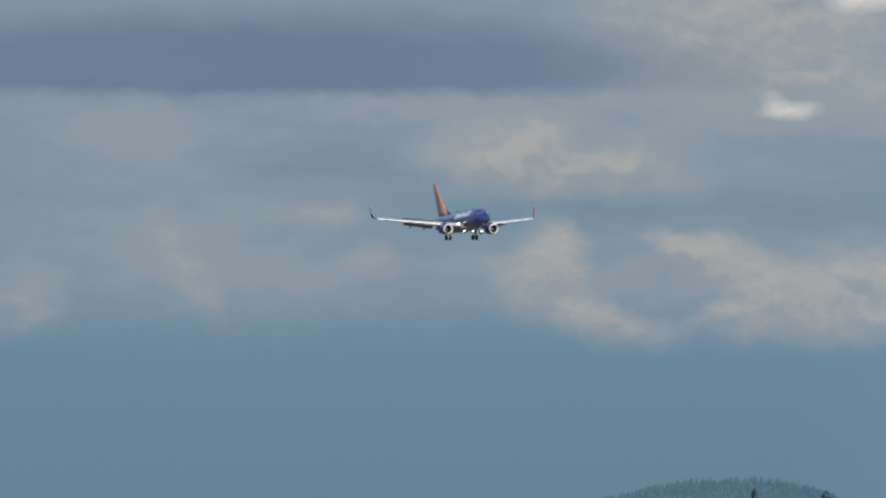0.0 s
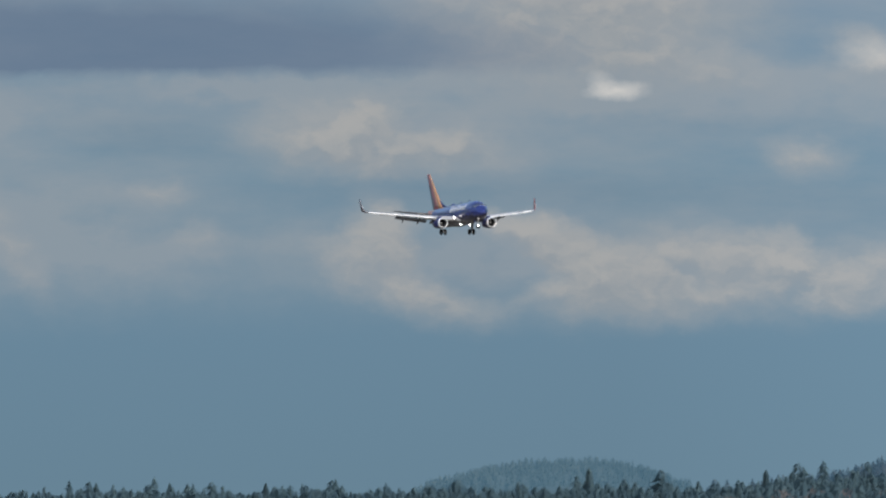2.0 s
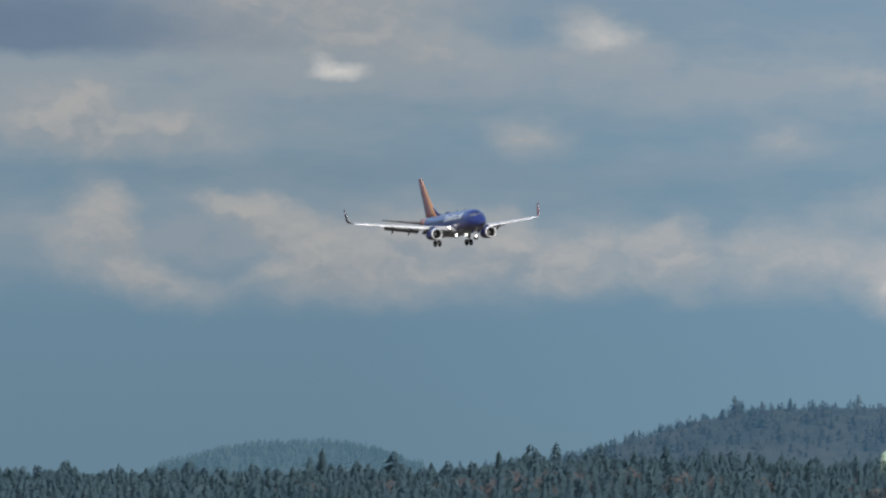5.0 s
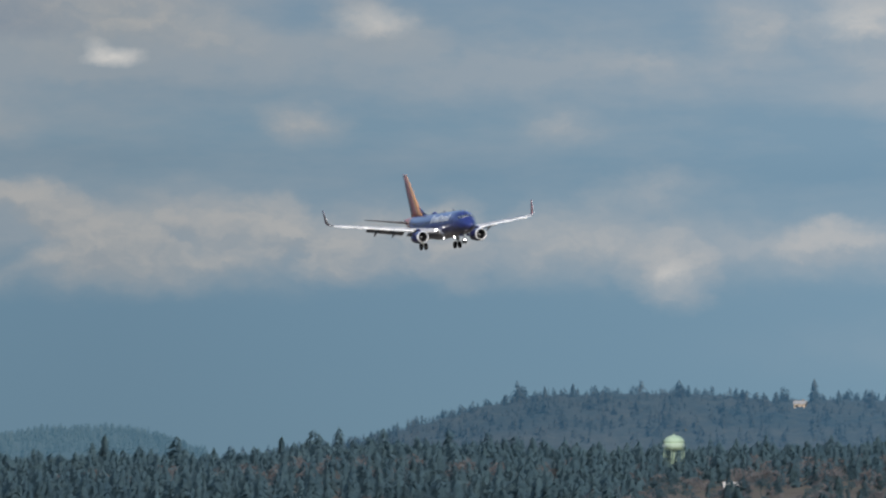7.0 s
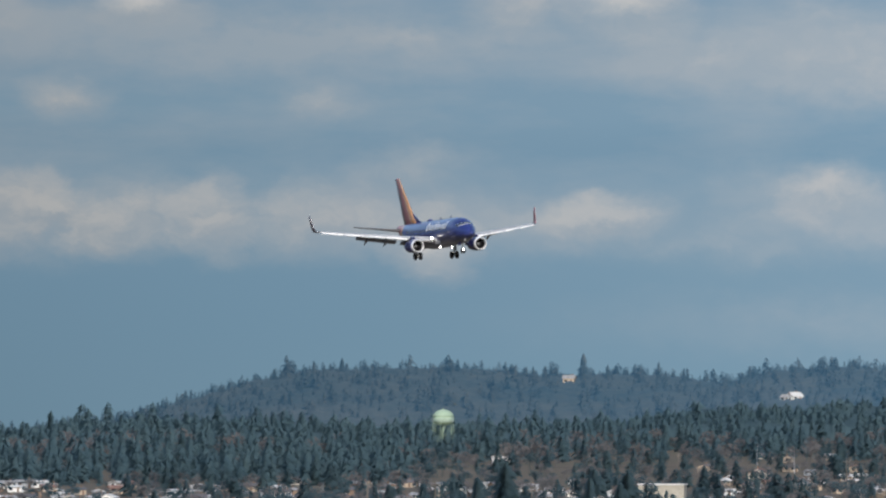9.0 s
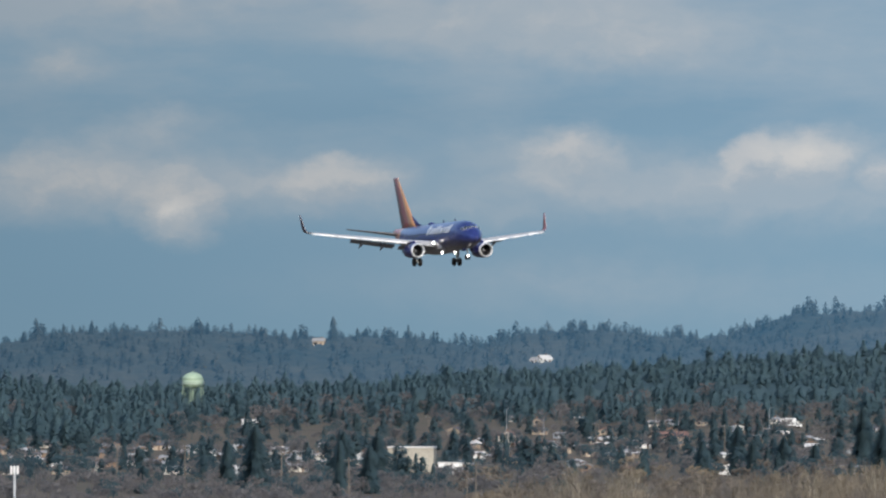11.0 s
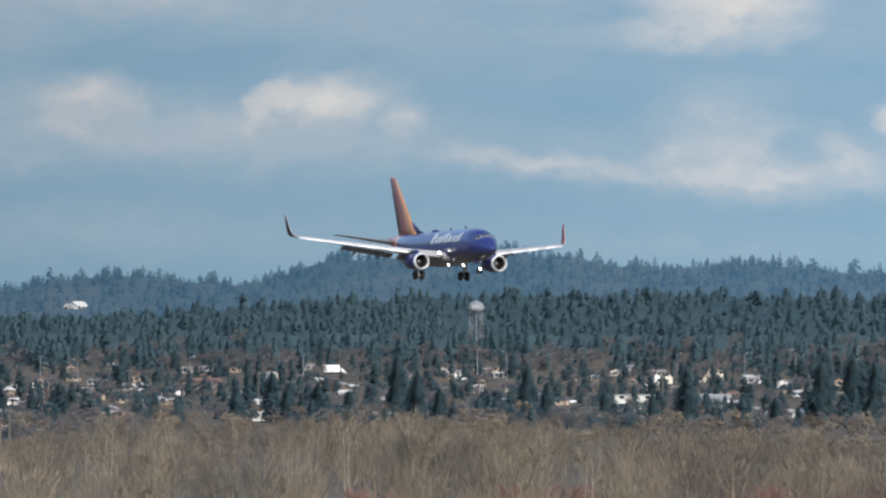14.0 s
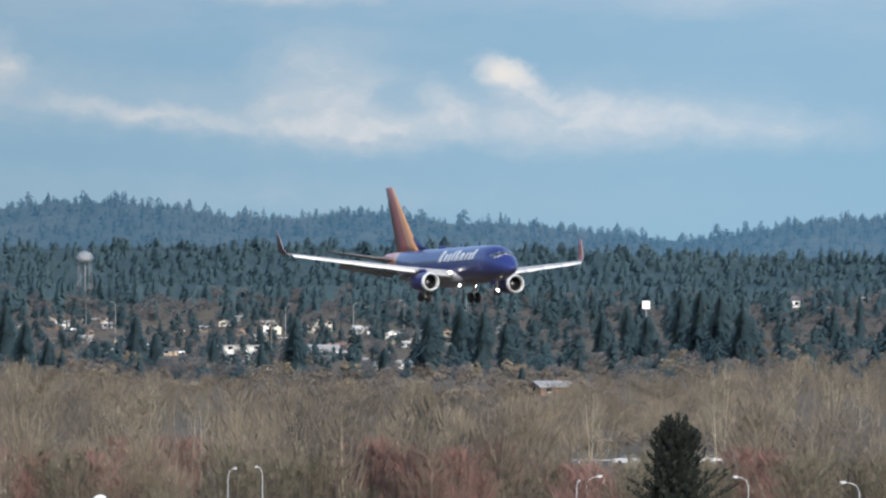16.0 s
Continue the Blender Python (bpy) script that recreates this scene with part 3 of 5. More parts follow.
def near_forest():
    spots = []
    for i in range(4600):
        b = RNG.uniform(-2700, 2620)
        k = RNG.random()
        d = D_NEAR + 20 - 330 * k
        size = RNG.choice([8.0, 9.5, 11.0, 12.5], p=[0.25, 0.4, 0.28, 0.07]) * RNG.uniform(0.85, 1.12)
        if b < 300 and k < 0.35:
            size *= RNG.choice([0.7, 0.85, 1.25], p=[0.45, 0.4, 0.15])
        spots.append((place(b, d), size, RNG.uniform(1.05, 1.75), RNG.uniform(0, 6.28), i))
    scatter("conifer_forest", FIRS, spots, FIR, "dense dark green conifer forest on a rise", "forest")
    # looser wood below it on the left, and thin mixed wood among the houses
    low = []
    for i in range(3300):
        b = RNG.uniform(-2700, 2620) if i < 1900 else RNG.uniform(-2700, -100)
        d = RNG.uniform(3120 if b < -260 else 3560, 3950)
        if abs(b + 202) < 22 and d < 3905 and RNG.random() < 0.85 or abs(b + 99) < 18 and d < 3800:
            continue
        if d < 3760 and b > -260 and noise.noise(Vector((b * 0.012, d * 0.012, 7.0))) < (-0.06 if b < 300 else 0.04) or b < -300 and RNG.random() < 0.12 or abs(b - 1125) < 14 and d < 3880 and RNG.random() < 0.7:
            continue
        low.append((place(b, d), RNG.uniform(6, 12), RNG.uniform(1.0, 1.6), RNG.uniform(0, 6.28), i))
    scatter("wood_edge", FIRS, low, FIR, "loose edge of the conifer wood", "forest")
    bare = []
    for i in range(230):
        b = RNG.uniform(-1300, 2600)
        d = RNG.uniform(3500, 3900)
        if abs(b + 202) < 26:
            continue
        bare.append((place(b, d), RNG.uniform(5.5, 10), RNG.uniform(1.2, 1.7), RNG.uniform(0, 6.28), i))
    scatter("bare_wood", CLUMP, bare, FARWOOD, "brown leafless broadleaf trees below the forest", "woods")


near_forest()


def fir_tree(name, b, d, hgt, girth, label, group, material=TOWNFIR, rng=np.random.default_rng(3), slim=0.2):
    t = thing(name, Matrix.Translation(place(b, d)), label, "tree", group)
    bm = bmesh.new()
    rod(bm, (0, 0, -0.3), (0, 0, hgt * 0.9), hgt * 0.018, 0.03, 7)
    part("trunk", bm, BARK, t)
    v, f = spruce_data(rng, 900, slim * 1.25, 0.8, 0.55)
    v = v * (hgt * girth, hgt * girth, hgt)
    mesh_object("crown", v, f, material, t)
    return t


# ---------------------------------------------------------------- the airliner (x to its right wing, y forward, nose at the origin)
def livery():
    """Blue paint with warm bands sweeping up over the tail."""
    m = Mat("airliner_paint")
    s = m.node("ShaderNodeSeparateXYZ")
    m.link(m.coords(), s.inputs[0])
    w = m.math("SUBTRACT", m.math("MULTIPLY", s.outputs[1], -1.0), m.math("MULTIPLY", s.outputs[2], 0.35))
    band = m.math("MULTIPLY", w, 1 / 40.0)
    col = m.ramp(band, [(0.0, (0.012, 0.024, 0.14)), (0.665, (0.55, 0.27, 0.10)), (0.69, (0.50, 0.10, 0.07)), (0.79, (0.28, 0.09, 0.14))], "CONSTANT")
    belly = m.node("ShaderNodeMapRange")
    for i, val in enumerate((-0.5, -1.6, 0.0, 1.0)):
        belly.inputs[i + 1].default_value = val
    m.link(s.outputs[2], belly.inputs[0])
    col = m.mix(belly.outputs[0], col, (0.055, 0.052, 0.08))
    dirt = m.noise(1.3, 4, m.coords())
    col = m.mix(m.math("MULTIPLY", dirt, 0.18), col, (0.10, 0.10, 0.13))
    return m.set(col, 0.28, 0.0, 0.5, 0.35)


def fin_paint():
    m = Mat("tail_fin_paint")
    s = m.node("ShaderNodeSeparateXYZ")
    m.link(m.coords(), s.inputs[0])
    w = m.math("SUBTRACT", m.math("MULTIPLY", s.outputs[1], -1.0), m.math("MULTIPLY", s.outputs[2], 0.75))
    col = m.ramp(m.math("MULTIPLY", w, 1 / 40.0), [(0.0, (0.44, 0.225, 0.10)), (0.604, (0.42, 0.21, 0.10)), (0.612, (0.44, 0.29, 0.21)), (0.618, (0.36, 0.105, 0.085)), (0.655, (0.31, 0.08, 0.085)), (0.69, (0.17, 0.06, 0.08))])
    return m.set(col, 0.3, 0.0, 0.5, 0.3)


PAINT = livery()
FIN = fin_paint()
BLUE = plain("deep_blue_paint", (0.016, 0.02, 0.12), 0.3)
REDP = plain("red_paint", (0.27, 0.065, 0.06), 0.35)
MAROON = plain("maroon_paint", (0.085, 0.04, 0.06), 0.35)
WINGMETAL = varied("grey_wing_skin", (0.30, 0.30, 0.31), (0.42, 0.42, 0.43), 0.6, 0.42, 6.0, 0.1)
UNDER = varied("dark_flap_skin", (0.22, 0.22, 0.23), (0.34, 0.34, 0.36), 0.8, 0.5)
SLAT = varied("white_slat_paint", (0.74, 0.73, 0.72), (0.84, 0.83, 0.81), 1.2, 0.3)
FANMETAL = varied("dark_fan_metal", (0.035, 0.035, 0.04), (0.07, 0.07, 0.075), 2.0, 0.5, 5.0, 0.4)
LIP = varied("bright_inlet_metal", (0.62, 0.62, 0.62), (0.78, 0.78, 0.77), 2.0, 0.38, 5.0, 0.25)
NOZZLE = varied("heat_stained_metal", (0.16, 0.14, 0.13), (0.34, 0.31, 0.29), 2.0, 0.4, 5.0, 0.9)
DARK = plain("dark_cavity", (0.012, 0.012, 0.014), 0.8)
TYRE = varied("black_tyre_rubber", (0.015, 0.015, 0.016), (0.035, 0.034, 0.033), 4.0, 0.8)
STRUT = varied("white_gear_metal", (0.45, 0.45, 0.46), (0.66, 0.66, 0.66), 4.0, 0.4)
GLASS = plain("cockpit_glass", (0.05, 0.06, 0.075), 0.08)
WHITE = plain("white_marking", (0.56, 0.57, 0.6), 0.35)
TAILSKIN = varied("grey_tailplane_skin", (0.10, 0.10, 0.105), (0.17, 0.17, 0.175), 0.8, 0.5)
LAMP = plain("lit_landing_lamp", (1.0, 0.97, 0.92), 0.3, 0.0, 9.0)
FAINT = plain("faint_door_line", (0.10, 0.115, 0.30), 0.35)

HULL = [(0.0, -0.62, 0.03, 0.03), (0.12, -0.60, 0.26, 0.25), (0.35, -0.56, 0.48, 0.46), (0.8, -0.46, 0.80, 0.78), (1.5, -0.30, 1.16, 1.12), (2.2, -0.16, 1.42, 1.40), (3.0, -0.05, 1.62, 1.68), (4.0, 0.0, 1.77, 1.87),
        (5.2, 0.0, 1.86, 1.97), (6.5, 0.0, 1.88, 2.0), (14.0, 0.0, 1.88, 2.0), (21.5, 0.0, 1.88, 2.0), (23.5, 0.10, 1.82, 1.90), (25.5, 0.30, 1.66, 1.68), (27.5, 0.58, 1.40, 1.38), (29.5, 0.92, 1.06, 1.02), (31.2, 1.2, 0.70, 0.68),
        (32.6, 1.42, 0.36, 0.36), (33.2, 1.50, 0.18, 0.18)]


def hull_point(s, ang, out=0.0):
    """A point on the hull at a distance s behind the nose; ang in degrees, 0 to the right wing, 90 up."""
    c = [float(np.interp(s, [h[0] for h in HULL], [h[i] for h in HULL])) for i in (1, 2, 3)]
    a = radians(ang)
    return Vector(((c[1] + out) * math.cos(a), -s, c[0] + (c[2] + out) * math.sin(a)))


def patch(bm, s0, s1, a0, a1, out=0.02, ns=3, na=3, slant=0.0):
    """A thin panel lying on the hull."""
    rows = [[[bm.verts.new(hull_point(s0 + (s1 - s0) * i / ns + slant * (k / na), a0 + (a1 - a0) * k / na, o)) for k in range(na + 1)] for i in range(ns + 1)] for o in (out, 0.002)]
    for i in range(ns):
        for k in range(na):
            bm.faces.new((rows[0][i][k], rows[0][i + 1][k], rows[0][i + 1][k + 1], rows[0][i][k + 1]))
    edge = [(i, 0) for i in range(ns)] + [(ns, k) for k in range(na)] + [(i, na) for i in range(ns, 0, -1)] + [(0, k) for k in range(na, 0, -1)]
    for (i, k), (j, l) in zip(edge, edge[1:] + edge[:1]):
        bm.faces.new((rows[0][i][k], rows[0][j][l], rows[1][j][l], rows[1][i][k]))
    return bm


FOIL = [(0.0, 0.0), (0.02, 0.30), (0.08, 0.52), (0.2, 0.62), (0.42, 0.56), (0.7, 0.30), (1.0, 0.02), (0.7, -0.16), (0.42, -0.34), (0.2, -0.40), (0.08, -0.34), (0.02, -0.20)]


def foil(x, lead, chord, z, thick, upright=False, droop=0.0):
    """A wing section: leading edge at lead behind the nose."""
    pts = []
    for c, h in FOIL:
        if upright:
            pts.append(Vector((x + h * thick, -(lead + c * chord), z)))
        else:
            pts.append(Vector((x, -(lead + c * chord), z + h * thick - droop * c * chord)))
    return pts


def wing_at(x):
    """Leading edge, chord, height and thickness of the wing at a distance from the centre line."""
    lead = float(np.interp(x, [0, 1.9, 5.0, 17.0], [9.6, 11.0, 13.0, 19.55]))
    trail = float(np.interp(x, [0, 1.9, 5.6, 17.0], [18.3, 18.3, 18.5, 21.15]))
    z = float(np.interp(x, [0, 1.9, 8, 17.0], [-1.15, -1.03, -0.20, 1.02]))
    return lead, trail - lead, z, float(np.interp(x, [0, 5, 17], [1.05, 0.62, 0.2]))


def build_wing(plane, side):
    bm = bmesh.new()
    xs = [0.6, 1.9, 3.5, 5.0, 7.5, 10.5, 13.5, 16.0, 17.0]
    loft(bm, [[Vector((side * p.x, p.y, p.z)) for p in foil(x, *wing_at(x))] for x in xs])
    wing = part("wing", bm, WINGMETAL, plane, "grey swept wing with white slats and lowered flaps", True)
    # slats, drooped ahead of the leading edge
    for a, b in ((2.3, 4.1), (5.45, 8.3), (8.31, 11.1), (11.11, 13.9), (13.91, 16.75)):
        bm = bmesh.new()
        secs = []
        for x in (a, (a + b) / 2, b):
            lead, chord, z, th = wing_at(x)
            c = 0.13 * chord + 0.28
            dx, dz = -0.32, -0.14
            pro = [(0.0, -0.16), (0.03, 0.02), (0.16, 0.15), (0.45, 0.22), (1.0, 0.30), (1.0, 0.26), (0.5, 0.10), (0.25, -0.08), (0.12, -0.22), (0.03, -0.24)]
            secs.append([Vector((side * x, -(lead + dx + q * c), z + dz + h * (th * 0.48 + 0.37))) for q, h in pro])
        loft(bm, secs)
        part("slat", bm, SLAT if a > 5 else WINGMETAL, wing, "bright white leading-edge slat" if a > 5 else "grey inboard slat", True)
    # flaps in two slotted segments
    for a, b in ((2.0, 4.5), (5.3, 11.0)):
        for seg, (start, size, ang, drop) in enumerate(((0.96, 0.15, 14, 0.04), (1.07, 0.08, 28, 0.13))):
            bm = bmesh.new()
            secs = []
            for x in (a, b):
                lead, chord, z, th = wing_at(x)
                c = size * min(chord, 5.2) + 0.35
                y0, z0 = lead + start * chord, z - drop - 0.03 * chord
                an = radians(ang)
                secs.append([Vector((side * x, -(y0 + q * c * math.cos(an) + h * 0.16 * math.sin(an)), z0 - q * c * math.sin(an) + h * 0.26)) for q, h in FOIL])
            loft(bm, secs)
            part("flap", bm, UNDER, wing, "lowered dark flap", True)
    bm = bmesh.new()
    secs = []
    for x in (11.8, 15.9):
        lead, chord, z, th = wing_at(x)
        secs.append([Vector((side * x, -(lead + chord * 0.985 + q * 0.5), z + 0.0 + h * 0.12)) for q, h in FOIL])
    loft(bm, secs)
    part("aileron", bm, WINGMETAL, wing, "", True)
    for x in (4.0, 6.9, 9.6):
        lead, chord, z, th = wing_at(x)
        bm = bmesh.new()
        secs = []
        for t, r in ((0, 0.02), (0.12, 0.17), (0.4, 0.25), (0.7, 0.22), (0.92, 0.1), (1.0, 0.02)):
            y = lead + chord * 0.62 + t * 3.0
            zz = z - 0.32 - (0.55 * max(0, t - 0.4) * 2.4)
            secs.append([Vector((side * (x + 0.75 * r * math.cos(k * math.pi / 4)), -y, zz + r * math.sin(k * math.pi / 4))) for k in range(8)])
        loft(bm, secs)
        part("flap_fairing", bm, UNDER, wing, "dark flap track fairing", True)
    # blended winglet
    bm = bmesh.new()
    secs = []
    for x, lead, chord, z, th, up in ((17.0, 19.55, 1.6, 1.02, 0.2, 0), (17.3, 19.85, 1.5, 1.18, 0.15, 0.5), (17.48, 20.2, 1.3, 1.6, 0.11, 1), (17.6, 20.75, 0.95, 2.6, 0.08, 1), (17.72, 21.25, 0.55, 3.55, 0.05, 1)):
        sec = []
        for q, h in FOIL:
            sec.append(Vector((side * (x + (-h * th if up else 0) * up), -(lead + q * chord), z + (h * th * (1 - up)))))
        secs.append(sec)
    loft(bm, secs)
    bm.faces.ensure_lookup_table()
    bmesh.ops.recalc_face_normals(bm, faces=bm.faces)
    for fc in bm.faces:
        fc.material_index = 2 if fc.normal.y > 0.62 else 1 if fc.normal.x * side < -0.2 else 0
    part("winglet", bm, [MAROON, REDP, STRUT], plane, "upswept dark red winglet with a pale leading edge", True)


def build_engine(plane, side):
    c = (side * 4.9, 0, -1.86)
    bm = bmesh.new()
    lathe(bm, [(1.005, -10.36), (1.03, -10.5), (1.07, -11.2), (1.05, -12.2), (0.95, -13.1), (0.84, -13.7), (0.78, -13.68), (0.80, -13.0)], 32, "Y", c, False)
    for v in bm.verts:  # flattened underside
        if v.co.z < c[2] - 0.5:
            v.co.z = c[2] - 0.5 + (v.co.z - c[2] + 0.5) * 0.86
    eng = part("engine", bm, BLUE, plane, "blue engine nacelle with a polished inlet lip", True)
    bm = bmesh.new()
    lathe(bm, [(0.78, -10.6), (0.77, -10.2), (0.80, -10.0), (0.86, -9.93), (0.925, -9.99), (0.96, -10.1), (1.0, -10.35)], 32, "Y", c, False)
    part("inlet_lip", bm, LIP, eng, "bright metal inlet lip", True)
    bm = bmesh.new()
    lathe(bm, [(0.775, -10.55), (0.76, -11.3)], 32, "Y", c, False)
    part("inlet_duct", bm, FANMETAL, eng, "", True)
    bm = bmesh.new()
    lathe(bm, [(0.77, -11.35), (0.77, -11.25), (0.2, -11.2)], 32, "Y", c)
    part("fan_disc", bm, DARK, eng)
    bm = bmesh.new()
    for k in range(24):
        a = 2 * math.pi * k / 24
        p = [(0.2, a - 0.03, -11.0), (0.2, a + 0.08, -11.15), (0.75, a + 0.16, -11.22), (0.75, a - 0.02, -11.02)]
        bm.faces.new([bm.verts.new((c[0] + r * math.cos(q), y, c[2] + r * math.sin(q))) for r, q, y in p])
    part("fan", bm, FANMETAL, eng, "dark fan blades")
    bm = bmesh.new()
    lathe(bm, [(0.01, -10.75), (0.1, -10.85), (0.2, -11.1), (0.21, -11.2)], 16, "Y", c)
    part("spinner", bm, UNDER, eng, "", True)
    bm = bmesh.new()
    lathe(bm, [(0.6, -13.2), (0.55, -14.2), (0.42, -14.9), (0.38, -14.88), (0.25, -14.9), (0.02, -15.5)], 24, "Y", c)
    part("exhaust_nozzle", bm, NOZZLE, eng, "heat-stained exhaust nozzle", True)
    bm = bmesh.new()
    loft(bm, [foil(c[0], 10.9, 4.2, -0.85, 0.22, True), foil(c[0], 11.6, 4.4, -0.45, 0.26, True)])
    part("pylon", bm, BLUE, eng, "", True)


def wheel(parent, x, s, z, r, w):
    bm = bmesh.new()
    lathe(bm, [(r * 0.55, -w / 2), (r * 0.86, -w / 2), (r * 0.97, -w * 0.36), (r, -w * 0.12), (r, w * 0.12), (r * 0.97, w * 0.36), (r * 0.86, w / 2), (r * 0.55, w / 2)], 24, "X", (x, -s, z))
    wh = part("wheel", bm, TYRE, parent, "black rubber tyre", True)
    return wh


def build_gear(plane):
    for side in (1, -1):
        bm = bmesh.new()
        x = side * 2.86
        rod(bm, (x, -16.2, -3.22), (x, -16.15, -1.0), 0.10, 0.13, 12)
        rod(bm, (x - side * 0.1, -16.2, -2.2), (x - side * 1.4, -16.3, -1.3), 0.06, 0.06)
        rod(bm, (x - 0.5, -16.2, -3.22), (x + 0.5, -16.2, -3.22), 0.07, 0.07)
        box(bm, x + side * 0.16, x + side * 0.21, -16.7, -15.7, -2.6, -1.2, 0.015)
        g = part("main_gear", bm, STRUT, plane, "lowered main gear leg with two black wheels")
        for dx in (-0.40, 0.40):
            wheel(g, x + dx, 16.2, -3.22, 0.56, 0.38)
    bm = bmesh.new()
    rod(bm, (0, -4.17, -3.0), (0, -4.05, -1.5), 0.07, 0.10, 12)
    rod(bm, (0, -4.1, -2.4), (0, -5.1, -1.7), 0.05, 0.05)
    rod(bm, (-0.25, -4.17, -3.04), (0.25, -4.17, -3.04), 0.05, 0.05)
    g = part("nose_gear", bm, STRUT, plane, "lowered nose gear leg with small wheels")
    for side in (1, -1):
        bm = bmesh.new()
        box(bm, side * 0.55 - 0.02, side * 0.55 + 0.02, -4.7, -3.4, -2.2, -1.8, 0.01)
        part("gear_door", bm, BLUE, g, "blue nose gear door")
    for dx in (-0.19, 0.19):
        wheel(g, dx, 4.17, -3.04, 0.345, 0.2)


def lamp(plane, x, s, z, r):
    bm = bmesh.new()
    lathe(bm, [(r * 0.5, -s - 0.22), (r * 1.1, -s - 0.05), (r * 1.12, -s)], 14, "Y", (x, 0, z))
    ho = part("landing_light", bm, STRUT, plane, "lit landing light", True)
    bm = bmesh.new()
    lathe(bm, [(r, -s + 0.004), (r * 0.8, -s + 0.05), (r * 0.3, -s + 0.08)], 14, "Y", (x, 0, z))
    part("lens", bm, LAMP, ho, "glowing white lens", True)


def build_airliner():
    plane = thing("airliner", Matrix.Identity(4), "blue twin-engine airliner with orange-red tail, gear down", "airplane")
    bm = bmesh.new()
    ss = sorted({h[0] for h in HULL} | {0.05, 0.2, 0.55, 1.1, 1.85, 2.6, 9.0, 11.5, 16.5, 19.0, 22.5, 24.5, 26.5, 28.5, 30.3, 32.0})
    loft(bm, [[hull_point(s, 360 * k / 40) for k in range(40)] for s in ss])
    hull = part("fuselage", bm, PAINT, plane, "deep blue fuselage with warm bands at the tail", True)
    # belly fairing between the wings
    bm = bmesh.new()
    secs = []
    for s, hw, hh in ((9.2, 0.5, 0.2), (10.2, 1.5, 0.75), (12.0, 1.95, 1.0), (16.5, 2.0, 1.05), (18.5, 1.6, 0.85), (20.2, 0.6, 0.3)):
        secs.append([Vector((hw * math.cos(radians(k * 18)), -s, -1.25 + (hh if k <= 10 else hh) * math.sin(radians(k * 18)) * (0.7 if k <= 10 else 0.96))) for k in range(20)])
    loft(bm, secs)
    part("belly_fairing", bm, UNDER, hull, "dark grey belly fairing", True)
    # cockpit glazing
    for a0, a1, s0, s1 in ((60, 88, 1.66, 2.12), (92, 120, 1.66, 2.12), (39, 58, 1.86, 2.45), (122, 141, 1.86, 2.45), (27, 37.5, 2.2, 2.95), (142.5, 153, 2.2, 2.95)):
        bm = bmesh.new()
        patch(bm, s0 - 0.05, s1 + 0.04, a0 - 1.0, a1 + 1.0, 0.007, 3, 4)
        part("window_surround", bm, STRUT, hull, "pale cockpit window surround", True)
        bm = bmesh.new()
        patch(bm, s0, s1, a0, a1, 0.016, 3, 4)
        part("cockpit_window", bm, GLASS, hull, "dark cockpit window", True)
    for k in range(36):
        s = 6.6 + 0.508 * k
        for a in (14.5, 165.5):
            bm = bmesh.new()
            patch(bm, s, s + 0.24, a - 4.6, a + 4.6, 0.008, 2, 2)
            part("cabin_window", bm, GLASS, hull)
    for s0, a0, a1 in ((3.9, -14, 33), (24.4, -12, 32)):
        bm = bmesh.new()
        for x0, x1, y0, y1 in ((s0, s0 + 0.05, a0, a1), (s0 + 0.83, s0 + 0.88, a0, a1), (s0, s0 + 0.88, a1, a1 + 1.4), (s0, s0 + 0.88, a0 - 1.4, a0)):
            patch(bm, x0, x1, y0, y1, 0.012, 2, 8)
        part("door_outline", bm, FAINT, hull, "pale outline of a cabin door")
    # white marking on the starboard side, plain slanted bars
    s = 15.3
    for wd, lo, hi in ((1.15, 10, 52), (0.85, 12, 38), (0.9, 11, 38), (0.72, 12, 47), (0.95, 11, 49), (1.3, 12, 37), (0.85, 12, 37), (0.8, 11, 37), (0.75, 12, 48)):
        bm = bmesh.new()
        patch(bm, s, s - wd * 0.80, lo, hi, 0.012, 3, 6, -0.28)
        part("marking", bm, WHITE, hull, "plain white slanted bar", True)
        s -= wd * 1.12
    # dome and blades on the roof
    bm = bmesh.new()
    secs = []
    for t, r in ((0, 0.03), (0.2, 0.24), (0.5, 0.33), (0.8, 0.22), (1.0, 0.03)):
        secs.append([Vector((r * 1.3 * math.cos(radians(k * 30)), -(17.2 + 2.0 * t), 1.97 + r * math.sin(radians(k * 30)))) for k in range(12)])
    loft(bm, secs)
    part("antenna_dome", bm, BLUE, hull, "rounded antenna dome", True)
    for y, z, up in ((8.4, 1.98, 1), (13.0, 1.98, 1), (9.4, -1.98, -1)):
        bm = bmesh.new()
        loft(bm, [foil(0, y, 0.5, z, 0.05, True), foil(0, y + 0.2, 0.25, z + up * 0.38, 0.03, True)])
        part("antenna_blade", bm, BLUE, hull)
    # tail
    bm = bmesh.new()
    loft(bm, [foil(0, 23.7, 6.0, 1.55, 0.5, True), foil(0, 24.9, 5.3, 2.6, 0.46, True), foil(0, 26.7, 4.3, 4.4, 0.4, True), foil(0, 29.2, 2.95, 6.9, 0.28, True), foil(0, 31.05, 1.95, 8.85, 0.16, True), foil(0, 31.25, 1.7, 8.97, 0.05, True)])
    fin = part("tail_fin", bm, FIN, plane, "tall fin in orange and red bands", True)
    bm = bmesh.new()
    loft(bm, [foil(0, 20.6, 4.5, 1.7, 0.12, True), foil(0, 23.1, 3.0, 2.35, 0.14, True), foil(0, 25.4, 1.6, 3.4, 0.1, True)])
